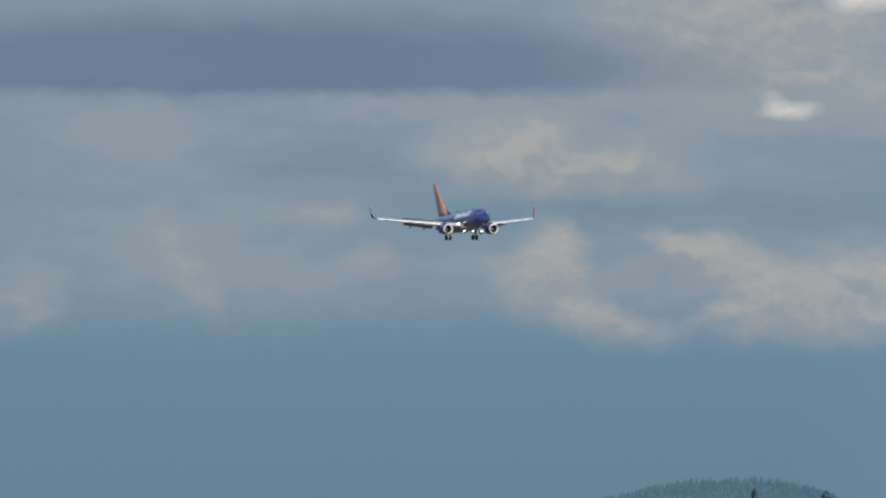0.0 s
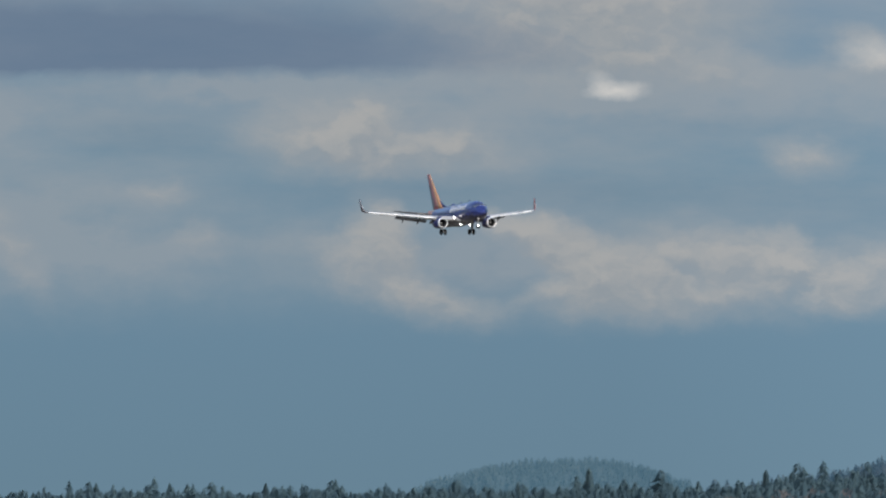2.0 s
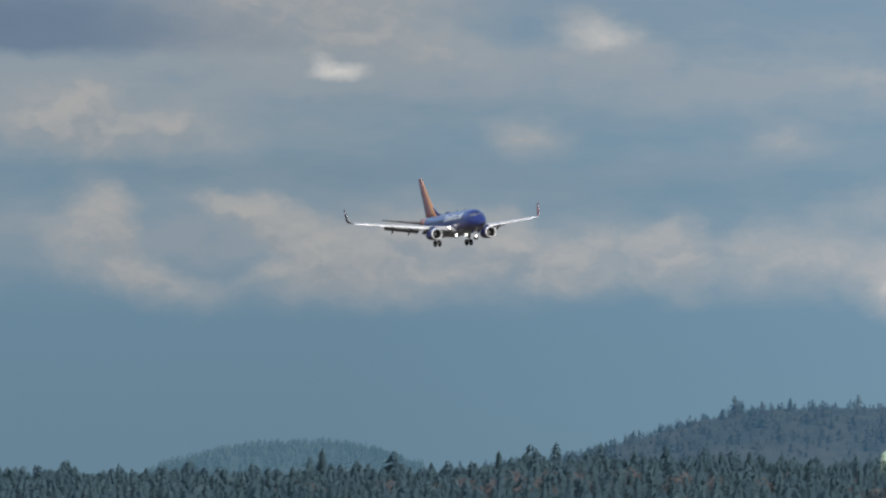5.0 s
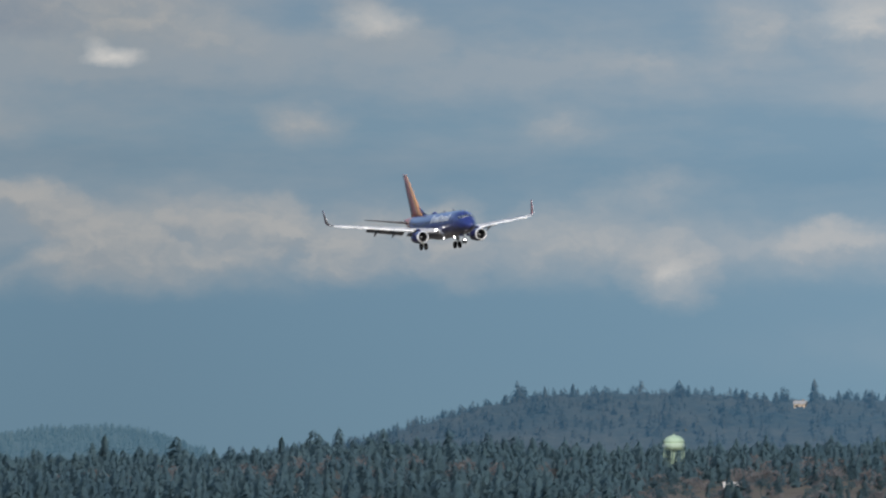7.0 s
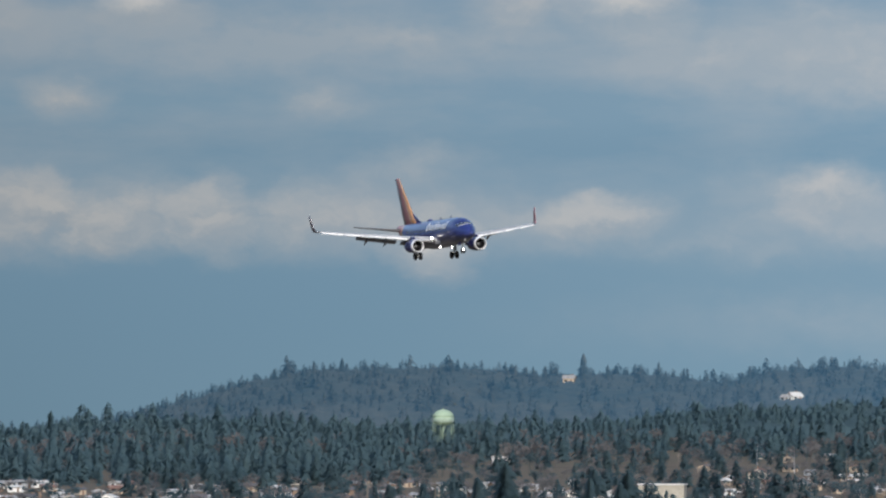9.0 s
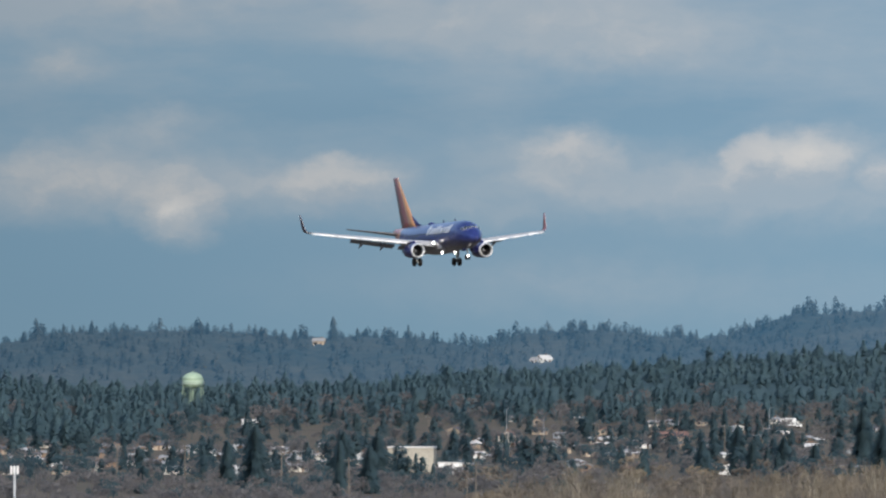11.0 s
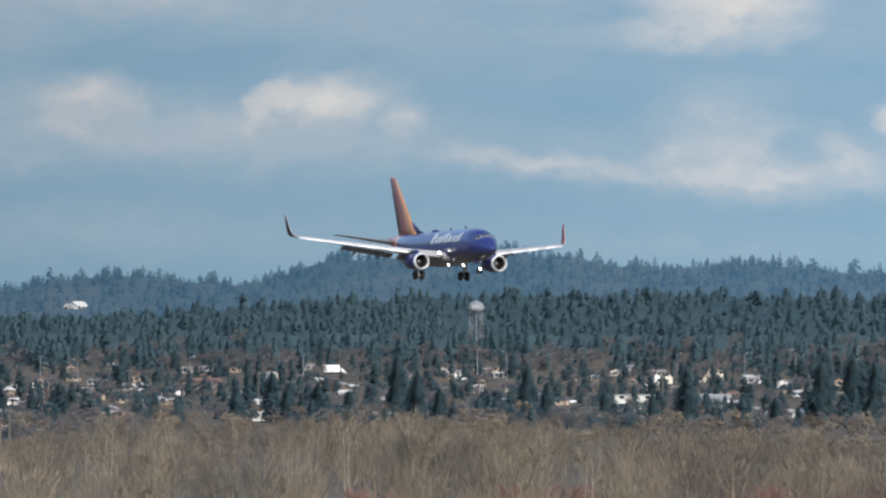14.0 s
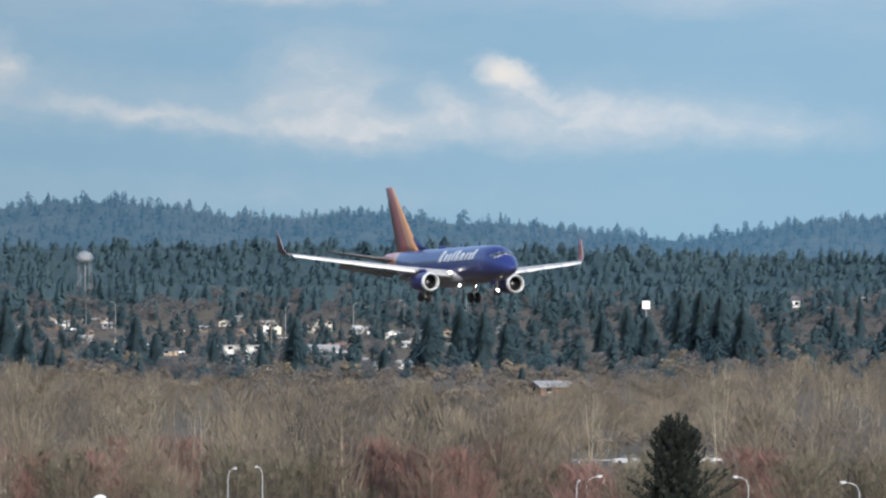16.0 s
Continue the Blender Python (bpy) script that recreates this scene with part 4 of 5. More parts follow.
    part("dorsal_fin", bm, BLUE, fin, "dark blue dorsal fin", True)
    for side in (1, -1):
        bm = bmesh.new()
        secs = []
        for x, lead, chord, z, th in ((0.5, 28.4, 4.2, 1.0, 0.4), (3.5, 30.0, 2.7, 1.42, 0.26), (7.15, 31.75, 1.35, 1.92, 0.12)):
            secs.append([Vector((side * p.x, p.y, p.z)) for p in foil(x, lead, chord, z, th)])
        loft(bm, secs)
        part("tailplane", bm, TAILSKIN, plane, "dark grey horizontal tailplane", True)
        build_wing(plane, side)
        build_engine(plane, side)
    build_gear(plane)
    for x, s, z, r in ((2.4, 10.8, -0.80, 0.16), (-2.4, 10.8, -0.80, 0.16), (0.93, 11.6, -2.12, 0.11), (-0.93, 11.6, -2.12, 0.11), (0.0, 3.95, -2.82, 0.115)):
        lamp(plane, x, s, z, r)
    return plane


airliner = build_airliner()


# ---------------------------------------------------------------- town materials
WALLS = {
    "white": varied("white_siding", (0.66, 0.65, 0.62), (0.82, 0.81, 0.78), 0.5, 0.7),
    "cream": varied("cream_siding", (0.56, 0.51, 0.42), (0.72, 0.67, 0.57), 0.5, 0.7),
    "tan": varied("tan_siding", (0.32, 0.25, 0.18), (0.46, 0.37, 0.28), 0.5, 0.7),
    "grey": varied("grey_siding", (0.30, 0.31, 0.32), (0.46, 0.47, 0.48), 0.5, 0.7),
    "brown": varied("brown_siding", (0.14, 0.09, 0.07), (0.24, 0.17, 0.12), 0.5, 0.7),
    "pale": varied("stained_pale_wall", (0.40, 0.40, 0.37), (0.60, 0.60, 0.57), 0.25, 0.8),
    "beige": varied("beige_plaster", (0.30, 0.275, 0.225), (0.41, 0.375, 0.31), 0.2, 0.8),
}
ROOFS = {
    "grey": varied("grey_shingles", (0.20, 0.20, 0.20), (0.36, 0.35, 0.34), 0.8, 0.6),
    "dark": varied("dark_shingles", (0.07, 0.07, 0.08), (0.15, 0.14, 0.14), 0.8, 0.7),
    "pale": varied("pale_roofing", (0.46, 0.45, 0.43), (0.66, 0.65, 0.62), 0.5, 0.5),
    "red": varied("red_brown_shingles", (0.13, 0.075, 0.06), (0.24, 0.14, 0.11), 0.8, 0.7),
}
WINDOW = plain("dark_window_glass", (0.03, 0.035, 0.045), 0.1)
TRIM = plain("white_trim", (0.74, 0.74, 0.72), 0.5)
CONCRETE = varied("weathered_concrete", (0.20, 0.195, 0.185), (0.33, 0.32, 0.30), 0.3, 0.85, bump=0.02)
STEEL = varied("galvanised_steel", (0.42, 0.43, 0.44), (0.60, 0.61, 0.62), 1.5, 0.45, 5.0, 0.3)
POLE = varied("weathered_wood_pole", (0.11, 0.095, 0.08), (0.19, 0.165, 0.14), 1.5, 0.9)
GREEN_TANK = varied("pale_green_tank_paint", (0.25, 0.34, 0.24), (0.36, 0.46, 0.33), 0.4, 0.5)
SILVER_TANK = varied("silver_tank_paint", (0.17, 0.19, 0.21), (0.27, 0.29, 0.31), 0.4, 0.4)
ASPHALT = varied("asphalt", (0.04, 0.04, 0.042), (0.065, 0.064, 0.062), 0.4, 0.9)


def distance_for(b, v):
    """How far off the ground at this bearing appears at this height."""
    lo, hi = 1000.0, 4100.0
    for _ in range(40):
        d = (lo + hi) / 2
        if (EYE_Z - ground_z(b, d)) * F / d > v:
            lo = d
        else:
            hi = d
    return lo


def stand(b, d, turn=0.0, lift=0.0):
    p = place(b, d)
    return pose(p.x, p.y, p.z + lift, 0, 0, turn)


def house(b, v, length, depth, wall_h, pitch, turn, wall, roof, label, storeys=1, flat=False, group="houses of the town", d=None, name="house", size=1.0):
    """A house whose foot appears at the height v; gables at its two ends unless it is flat-roofed."""
    t = thing(name, stand(b, d or distance_for(b, v), turn, -0.15) @ Matrix.Diagonal((size, size, size, 1.0)), label, name if name != "house" else "house", group)
    L, W, H = length / 2, depth / 2, wall_h
    rise = 0.0 if flat else W * pitch
    bm = bmesh.new()
    ends = []
    for x in (-L, L):
        pts = [(x, -W, 0), (x, W, 0), (x, W, H), (x, 0, H + rise), (x, -W, H)] if not flat else [(x, -W, 0), (x, W, 0), (x, W, H), (x, -W, H)]
        ends.append([bm.verts.new(p) for p in pts])
    n = len(ends[0])
    for i in range(n):
        bm.faces.new((ends[0][i], ends[0][(i + 1) % n], ends[1][(i + 1) % n], ends[1][i]))
    bm.faces.new(ends[0][::-1])
    bm.faces.new(ends[1])
    part("wall", bm, WALLS[wall], t)
    bm = bmesh.new()
    o = 0.55
    if flat:
        box(bm, -L - 0.25, L + 0.25, -W - 0.25, W + 0.25, H + 0.004, H + 0.4, 0.05)
    else:
        for s in (-1, 1):
            e, zt = (W + o) * s, H + rise
            z0 = H - o * pitch
            q = [(-L - o, e, z0 + 0.02), (L + o, e, z0 + 0.02), (L + o, 0, zt + 0.02), (-L - o, 0, zt + 0.02)]
            lo_ = [bm.verts.new(p) for p in q]
            up = [bm.verts.new((p[0], p[1], p[2] + 0.22)) for p in q]
            bm.faces.new(lo_[::-1])
            bm.faces.new(up)
            for i in range(4):
                bm.faces.new((lo_[i], lo_[(i + 1) % 4], up[(i + 1) % 4], up[i]))
    part("roof", bm, ROOFS[roof], t)
    count = max(2, int(length / 3.2))
    for st in range(storeys):
        z = 1.0 + 2.7 * st
        for k in range(count):
            x = -L + length * (k + 0.5) / count
            bm = bmesh.new()
            if st == 0 and k == count // 2 and not flat:
                box(bm, x - 0.5, x + 0.5, -W - 0.05, -W + 0.02, 0.1, 2.15)
                part("door", bm, WALLS["brown"], t)
            else:
                box(bm, x - 0.75, x + 0.75, -W - 0.05, -W + 0.02, z, z + 1.2)
                w = part("window", bm, WINDOW, t)
                bm = bmesh.new()
                box(bm, x - 0.85, x + 0.85, -W - 0.10, -W - 0.052, z - 0.12, z - 0.004)
                part("sill", bm, TRIM, w)
        for s in (-1, 1):
            bm = bmesh.new()
            box(bm, s * (L + 0.05) if s < 0 else L - 0.02, s * (L - 0.02) if s < 0 else L + 0.05, -0.7, 0.7, z, z + 1.2)
            part("window", bm, WINDOW, t)
    if not flat:
        bm = bmesh.new()
        box(bm, L * 0.4, L * 0.4 + 0.7, 0.3, 1.0, H + rise * 0.3, H + rise + 0.9, 0.04)
        part("chimney", bm, WALLS["brown"], t)
    return t


def water_tower(b, d, r, tank_h, top_z, legs, paint, label):
    """An elevated tank: domed roof, bowl bottom, braced legs and a riser."""
    p = place(b, d)
    t = thing("water_tower", Matrix.Translation(p), label, "water tower")
    H = top_z - p.z
    z1 = H - tank_h
    dome = tank_h * 0.5
    bm = bmesh.new()
    prof = [(0.05, z1 - r * 0.1), (r * 0.5, z1 - r * 0.04), (r * 0.84, z1 + r * 0.06), (r * 0.97, z1 + r * 0.18), (r, z1 + r * 0.3), (r, H - dome)]
    lathe(bm, prof, 32)
    tank = part("tank", bm, paint, t, "", True)
    bm = bmesh.new()
    lathe(bm, [(r * 1.02, H - dome + 0.01)] + [(r * 1.02 * math.cos(radians(a)), H - dome + dome * math.sin(radians(a))) for a in (12, 25, 40, 55, 70, 82)] + [(0.05, H)], 32)
    part("dome", bm, paint, tank, "", True)
    bm = bmesh.new()
    lathe(bm, [(r - 0.25, z1 + 1.3), (r + 0.55, z1 + 1.3), (r + 0.55, z1 + 1.42), (r - 0.25, z1 + 1.42)], 32, cap=False)
    part("walkway", bm, STEEL, tank)
    bm = bmesh.new()
    for k in range(24):
        a = 2 * math.pi * k / 24
        rod(bm, ((r + 0.5) * math.cos(a), (r + 0.5) * math.sin(a), z1 + 1.4), ((r + 0.5) * math.cos(a), (r + 0.5) * math.sin(a), z1 + 2.3), 0.03, 0.03, 4)
    lathe(bm, [(r + 0.46, z1 + 2.26), (r + 0.54, z1 + 2.26), (r + 0.54, z1 + 2.34), (r + 0.46, z1 + 2.34)], 32, cap=False)
    part("railing", bm, STEEL, tank)
    foot = []
    for k in range(legs):
        a = 2 * math.pi * (k + 0.3) / legs
        bm = bmesh.new()
        top = (r * 0.97 * math.cos(a), r * 0.97 * math.sin(a), z1 + r * 0.45)
        low = (r * 1.25 * math.cos(a), r * 1.25 * math.sin(a), -0.5)
        rod(bm, low, top, r * 0.034, r * 0.03, 8)
        part("leg", bm, paint, t)
        foot.append((Vector(low), Vector(top)))
    for k in range(legs):
        (a0, a1), (c0, c1) = foot[k], foot[(k + 1) % legs]
        bm = bmesh.new()
        for f0, f1 in ((0.05, 0.35), (0.35, 0.65), (0.65, 0.95)):
            rod(bm, a0.lerp(a1, f0), c0.lerp(c1, f1), 0.03, 0.03, 4)
            rod(bm, c0.lerp(c1, f0), a0.lerp(a1, f1), 0.03, 0.03, 4)
            rod(bm, a0.lerp(a1, f1), c0.lerp(c1, f1), 0.06, 0.06, 4)
        part("bracing", bm, paint, t)
    bm = bmesh.new()
    rod(bm, (0, 0, -0.5), (0, 0, z1), r * 0.085, r * 0.085, 12)
    part("riser", bm, paint, t)
    bm = bmesh.new()
    rod(bm, (0, 0, H - 0.05), (0, 0, H + 0.5), r * 0.1, r * 0.08, 10)
    part("vent", bm, paint, t)
    return t


water_tower(-201, 3900, 4.3, 6.2, height(0, 3900), 6, GREEN_TANK, "pale green domed water tower on braced legs")
water_tower(1125, 3880, 3.1, 4.4, height(-33, 3880), 4, SILVER_TANK, "silver-grey domed water tower on slender legs")

# ---------------------------------------------------------------- large and single buildings
house(187, 176, 13.4, 9, 7.2, 0, -6, "beige", "pale", "large beige windowless hall with a flat pale roof", 0, True, "", name="hall")
house(264, 180, 9.5, 6, 3.2, 0, -6, "white", "pale", "low white annex beside the beige hall", 1, True, "")
house(-99, 99, 6.5, 5, 3.2, 0, 4, "white", "pale", "small white flat-roofed building among trees", 1, True, "")
house(1399, 160, 12.5, 8, 4.6, 0, 12, "pale", "grey", "long white two-storey building with a row of windows", 2, True, "", name="school_building")
house(421, -24, 6.0, 4.4, 2.3, 0.75, 38, "white", "pale", "large white gabled house on the wooded slope", 1, d=4585)
house(406, -23, 4.0, 4.0, 2.3, 0.6, -30, "white", "grey", "small white house beside the large one on the slope", 1, d=4580)
house(22, -68, 5.5, 5, 3.0, 0.5, -10, "tan", "grey", "tan house with a grey roof on the ridge", 1, d=4690)
house(724, 180, 12, 7, 2.8, 0, 8, "white", "pale", "low white flat-roofed building", 1, True)
house(642, 130, 12, 8, 3.4, 0.4, 25, "tan", "red", "tan house with a red-brown roof", 1)
house(358, 132, 8.5, 7, 3.6, 0.55, 82, "cream", "red", "cream gabled house facing the sun", 1)
house(1623, 81, 7.0, 6, 4.2, 0.7, 80, "cream", "grey", "cream house with a steep gable", 1, size=0.8)
house(1617, 112, 11, 8, 2.8, 0.35, 14, "white", "pale", "white bungalow with a pale roof", 1, size=0.72)
house(1672, 121, 9, 7, 2.9, 0.4, 75, "white", "pale", "white bungalow with a pale roof", 1, size=0.72)
house(1722, 116, 13, 8, 3.2, 0.2, -5, "grey", "grey", "long low grey house", 1, size=0.8)
house(1547, 156, 9, 7, 3.0, 0.4, 10, "grey", "grey", "grey bungalow with a grey roof", 1)
house(1950, 219, 9, 7, 2.2, 0.35, 20, "brown", "grey", "brown bungalow with a grey roof among bare trees", 1)
house(2404, 62, 14, 8, 3.0, 0.4, 0, "white", "dark", "wide house with a dark roof", 1)
house(2490, 60, 9, 6, 2.6, 0.35, 5, "white", "pale", "white bungalow with a pale roof", 1)
for b in (1447, 1462, 1505, 1522, 1540, 1556):
    house(b, 107 + (b % 7), 4.6, 5.0, 3.1, 0.75, 84 + b % 9, "white" if b % 2 else "cream", "grey", "narrow white gabled house in a row", 2, size=0.8)

HR = random.Random(5)
KINDS = [("white", "pale", "white bungalow with a pale roof"), ("cream", "grey", "cream bungalow with a grey roof"), ("tan", "dark", "tan bungalow with a dark roof"), ("tan", "pale", "tan bungalow with a pale roof"), ("brown", "grey", "brown bungalow with a grey roof"),
         ("grey", "grey", "grey bungalow with a grey roof"), ("grey", "pale", "grey bungalow with a pale roof"), ("brown", "dark", "brown house with a dark roof"), ("tan", "red", "tan house with a red-brown roof"), ("white", "dark", "white house with a dark roof")]
FRONT = []  # garden trees that stand before the houses
for i in range(330):
    b = -1100 + 3000 * (i + HR.random()) / 330
    v = HR.choice([92, 104, 112, 120, 126, 132, 138, 144, 152, 160, 168, 178]) + HR.uniform(-5, 5)
    if b < 220:
        v = max(v, 130 + HR.uniform(0, 52))
    if b > 900 and HR.random() < 0.4 or b > 1720 and HR.random() < 0.6 or abs(b - 187) < 70 and v > 118:
        continue
    w, r, lab = HR.choice(KINDS)
    L = HR.uniform(4.8, 7.8)
    house(b, v, L, HR.uniform(4.0, 5.6), HR.choice([2.3, 2.4]), HR.uniform(0.25, 0.42), HR.choice([-20, -8, 10, 25, 40, 75, 100]) + HR.uniform(-8, 8), w, r, lab, size=HR.uniform(0.68, 0.85))
    d = distance_for(b, v)
    for k in range(HR.choice([1, 2, 3, 3, 4])):
        FRONT.append((place(b + HR.uniform(-0.7, 0.7) * L * F / d * 0.7, d - HR.uniform(7, 14)), HR.uniform(1.6, 3.4), HR.uniform(1.2, 1.9), HR.uniform(0, 6.28), HR.randrange(8)))


# ---------------------------------------------------------------- street furniture
def street_lamp(b, d, hgt, arm, label="grey street lamp with a curved arm"):
    t = thing("street_lamp", stand(b, d), label, "street lamp", "street lamps")
    bm = bmesh.new()
    rod(bm, (0, 0, -0.3), (0, 0, hgt - 0.9), 0.08, 0.045, 8)
    part("pole", bm, STEEL, t)
    bm = bmesh.new()
    pts = [(0, 0, hgt - 0.9), (arm * 0.15, 0, hgt - 0.35), (arm * 0.45, 0, hgt - 0.05), (arm * 0.8, 0, hgt)]
    for a, c in zip(pts, pts[1:]):
        rod(bm, a, c, 0.045, 0.04, 6)
    part("arm", bm, STEEL, t)
    bm = bmesh.new()
    x0, x1 = sorted((arm * 0.75, arm * 1.1))
    box(bm, x0, x1, -0.14, 0.14, hgt - 0.06, hgt + 0.14, 0.04)
    head = part("lamp_head", bm, STEEL, t)
    bm = bmesh.new()
    box(bm, x0 + 0.1, x1 - 0.1, -0.1, 0.1, hgt - 0.10, hgt - 0.064, 0.01)
    part("lens", bm, TRIM, head)
    return t


def utility_pole(b, d, hgt):
    t = thing("utility_pole", stand(b, d, HR.uniform(-20, 20)), "weathered wooden utility pole with a crossarm", "utility pole", "utility poles")
    bm = bmesh.new()
    rod(bm, (0, 0, -0.5), (0, 0, hgt), 0.2, 0.13, 8)
    part("pole", bm, POLE, t)
    bm = bmesh.new()
    box(bm, -1.2, 1.2, -0.08, 0.08, hgt - 0.9, hgt - 0.72, 0.01)
    arm = part("crossarm", bm, POLE, t)
    for x in (-1.05, -0.4, 0.4, 1.05):
        bm = bmesh.new()
        lathe(bm, [(0.05, hgt - 0.715), (0.07, hgt - 0.62), (0.03, hgt - 0.5)], 8, centre=(x, 0, 0))
        part("insulator", bm, STEEL, arm)
    return t


for b, v, arm in ((1379, 351, 0.8), (1440, 348, -0.7), (2014, 363, 1.4), (2300, 363, -1.4), (2496, 372, -1.7), (1996, 370, 0.3)):
    d = 20.0 * F / v
    street_lamp(b, d, EYE_Z - v * d / F, arm)
for b, v, px in ((618, 66, 1.8), (819, 62, 0.8), (1127, 52, 0.9), (1179, 56, -1.8), (354, 64, 0.8), (420, 72, -1.5), (1800, 46, 1.4), (1690, 52, -1.6), (1600, 58, 1.0), (1480, 60, 1.5), (2118, 78, 0.8)):
    street_lamp(b, 3350, EYE_Z - v * 3350 / F - place(b, 3350).z, px)
for b, d, hh in ((-215, 2350, 12), (-44, 2300, 11), (75, 2200, 10), (-335, 2350, 12), (284, 1900, 9), (215, 3100, 11.5), (300, 2100, 10), (512, 3000, 11), (740, 2950, 11), (985, 2950, 11), (1230, 3000, 11), (1455, 3000, 11), (1940, 2900, 10), (2240, 3000, 11)):
    utility_pole(b, d, hh)


def cable(b0, d0, z0, b1, d1, z1, n=12):
    p, q = place(b0, d0, z0), place(b1, d1, z1)
    bm = bmesh.new()
    pts = [p.lerp(q, i / n) - Vector((0, 0, 1.8 * 4 * (i / n) * (1 - i / n))) for i in range(n + 1)]
    loft(bm, [[c + Vector((0, 0.035 * math.cos(k * math.pi / 2), 0.035 * math.sin(k * math.pi / 2))) for k in range(4)] for c in pts])
    me = bpy.data.meshes.new("power_line")
    bm.to_mesh(me)
    bm.free()
    me.materials.append(DARK)
    tagged(new("power_line", me), "dark sagging power line between poles", "cable", "power lines")


for b0, b1 in ((512, 740), (740, 985), (985, 1230), (1230, 1455)):
    cable(b0, 2975, 10.6, b1, 2975, 10.6)


def white_dome():
    """A white radar dome on a mast, just showing over the lower edge of the view."""
    b, d = 1153, 900.0
    t = thing("radome", stand(b, d), "white round dome on a steel mast", "radar dome")
    top = EYE_Z - 397 * d / F
    bm = bmesh.new()
    lathe(bm, [(0.3, top - 1.2)] + [(0.74 * math.cos(radians(a)), top - 0.62 + 0.62 * math.sin(radians(a))) for a in (-50, -25, 0, 25, 50, 75)] + [(0.03, top)], 20)
    part("dome", bm, TRIM, t, "", True)
    bm = bmesh.new()
    rod(bm, (0, 0, -0.3), (0, 0, top - 1.15), 0.22, 0.16, 10)
    part("mast", bm, STEEL, t)


white_dome()


def board(b, d, w, h, z, label):
    t = thing("sign", stand(b, d), label, "sign")
    bm = bmesh.new()
    box(bm, -w / 2, w / 2, -0.15, 0.15, z, z + h, 0.05)
    part("panel", bm, TRIM, t)
    bm = bmesh.new()
    rod(bm, (0, 0.05, -0.4), (0, 0.05, z + 0.05), 0.12, 0.12, 8)
    part("post", bm, STEEL, t)


board(2118, 3000, 2.6, 2.6, height(66, 3000) - place(2118, 3000).z, "bright white square sign on a post")
board(168, 1880, 0.6, 2.9, height(256, 1880) - place(168, 1880).z, "narrow white sign beside the road")



def panel_mast(b, d, top):
    """A pale steel mast with upright antenna panels round its head."""
    t = thing("antenna_mast", stand(b, d), "pale steel mast with white antenna panels", "antenna mast")
    bm = bmesh.new()
    rod(bm, (0, 0, -0.3), (0, 0, top), 0.32, 0.24, 12)
    part("pole", bm, STEEL, t)
    for k in range(6):
        a = 2 * math.pi * k / 6 + 0.4
        bm = bmesh.new()
        x, y = 0.8 * math.cos(a), 0.8 * math.sin(a)
        rod(bm, (0, 0, top - 0.9), (x, y, top - 0.9), 0.05, 0.05, 6)
        box(bm, x - 0.17, x + 0.17, y - 0.12, y + 0.12, top - 1.8, top, 0.03)
        part("panel", bm, TRIM, t)


panel_mast(-516, 2000, height(166, 2000))
house(748, 350, 40.0, 12, 5.0, 0, 1, "pale", "grey", "long white warehouse wall behind bare trees", 0, True, "", d=1262, name="warehouse")


def overpass():
    """A low concrete bridge with a parapet on round piers."""
    d = 1900.0
    t = thing("overpass", Matrix.Translation(place(-400, d)), "low pale concrete overpass with a parapet", "bridge")
    o = place(-400, d)
    b0, b1, n = -1000, 122, 10
    pts = [place(b0 + (b1 - b0) * i / n, d + 6 * math.sin(i)) - o for i in range(n + 1)]
    top = height(238, d)
    for nm, y0, y1, z0, z1, mat in (("deck", 0, 9, top - 1.6, top - 0.75, POLE), ("parapet", -0.3, 0.1, top - 0.3, top, CONCRETE), ("road_surface", 0.12, 8.8, top - 0.746, top - 0.7, ASPHALT)):
        bm = bmesh.new()
        loft(bm, [[Vector((p.x, p.y + y, z)) for y, z in ((y0, z0), (y1, z0), (y1, z1), (y0, z1))] for p in pts])
        part(nm, bm, mat, t)
    for p in pts[::2]:
        bm = bmesh.new()
        rod(bm, (p.x, p.y + 4, -0.5), (p.x, p.y + 4, top - 2.0), 0.7, 0.7, 14)
        part("pier", bm, CONCRETE, t)


overpass()


def car(b, d, turn, paint, label, z=0.0):
    t = thing("car", stand(b, d, turn, z), label, "car", "cars")
    bm = bmesh.new()
    secs = []
    for x, w, z0, z1 in ((-2.2, 0.75, 0.45, 0.75), (-2.1, 0.85, 0.3, 0.95), (-1.2, 0.88, 0.25, 1.0), (1.0, 0.88, 0.25, 1.0), (2.0, 0.84, 0.28, 0.88), (2.25, 0.72, 0.42, 0.68)):
        secs.append([Vector((x, -w, z0)), Vector((x, w, z0)), Vector((x, w, z1 - 0.1)), Vector((x, w * 0.9, z1)), Vector((x, -w * 0.9, z1)), Vector((x, -w, z1 - 0.1))])
    loft(bm, secs)
    body = part("body", bm, paint, t)
    bm = bmesh.new()
    loft(bm, [[Vector((x, -w, z0)), Vector((x, w, z0)), Vector((x, w * 0.85, z1)), Vector((x, -w * 0.85, z1))] for x, w, z0, z1 in ((-1.7, 0.8, 0.97, 1.0), (-1.0, 0.8, 0.97, 1.46), (0.3, 0.8, 0.97, 1.46), (1.15, 0.8, 0.97, 1.0))])
    part("cabin", bm, WINDOW, body)
    for x in (-1.35, 1.35):
        for s in (-1, 1):
            bm = bmesh.new()
            lathe(bm, [(0.2, -0.1), (0.31, -0.1), (0.33, 0), (0.31, 0.1), (0.2, 0.1)], 14, "Y", (x, s * 0.82, 0.33))
            part("wheel", bm, TYRE, t)
    return t


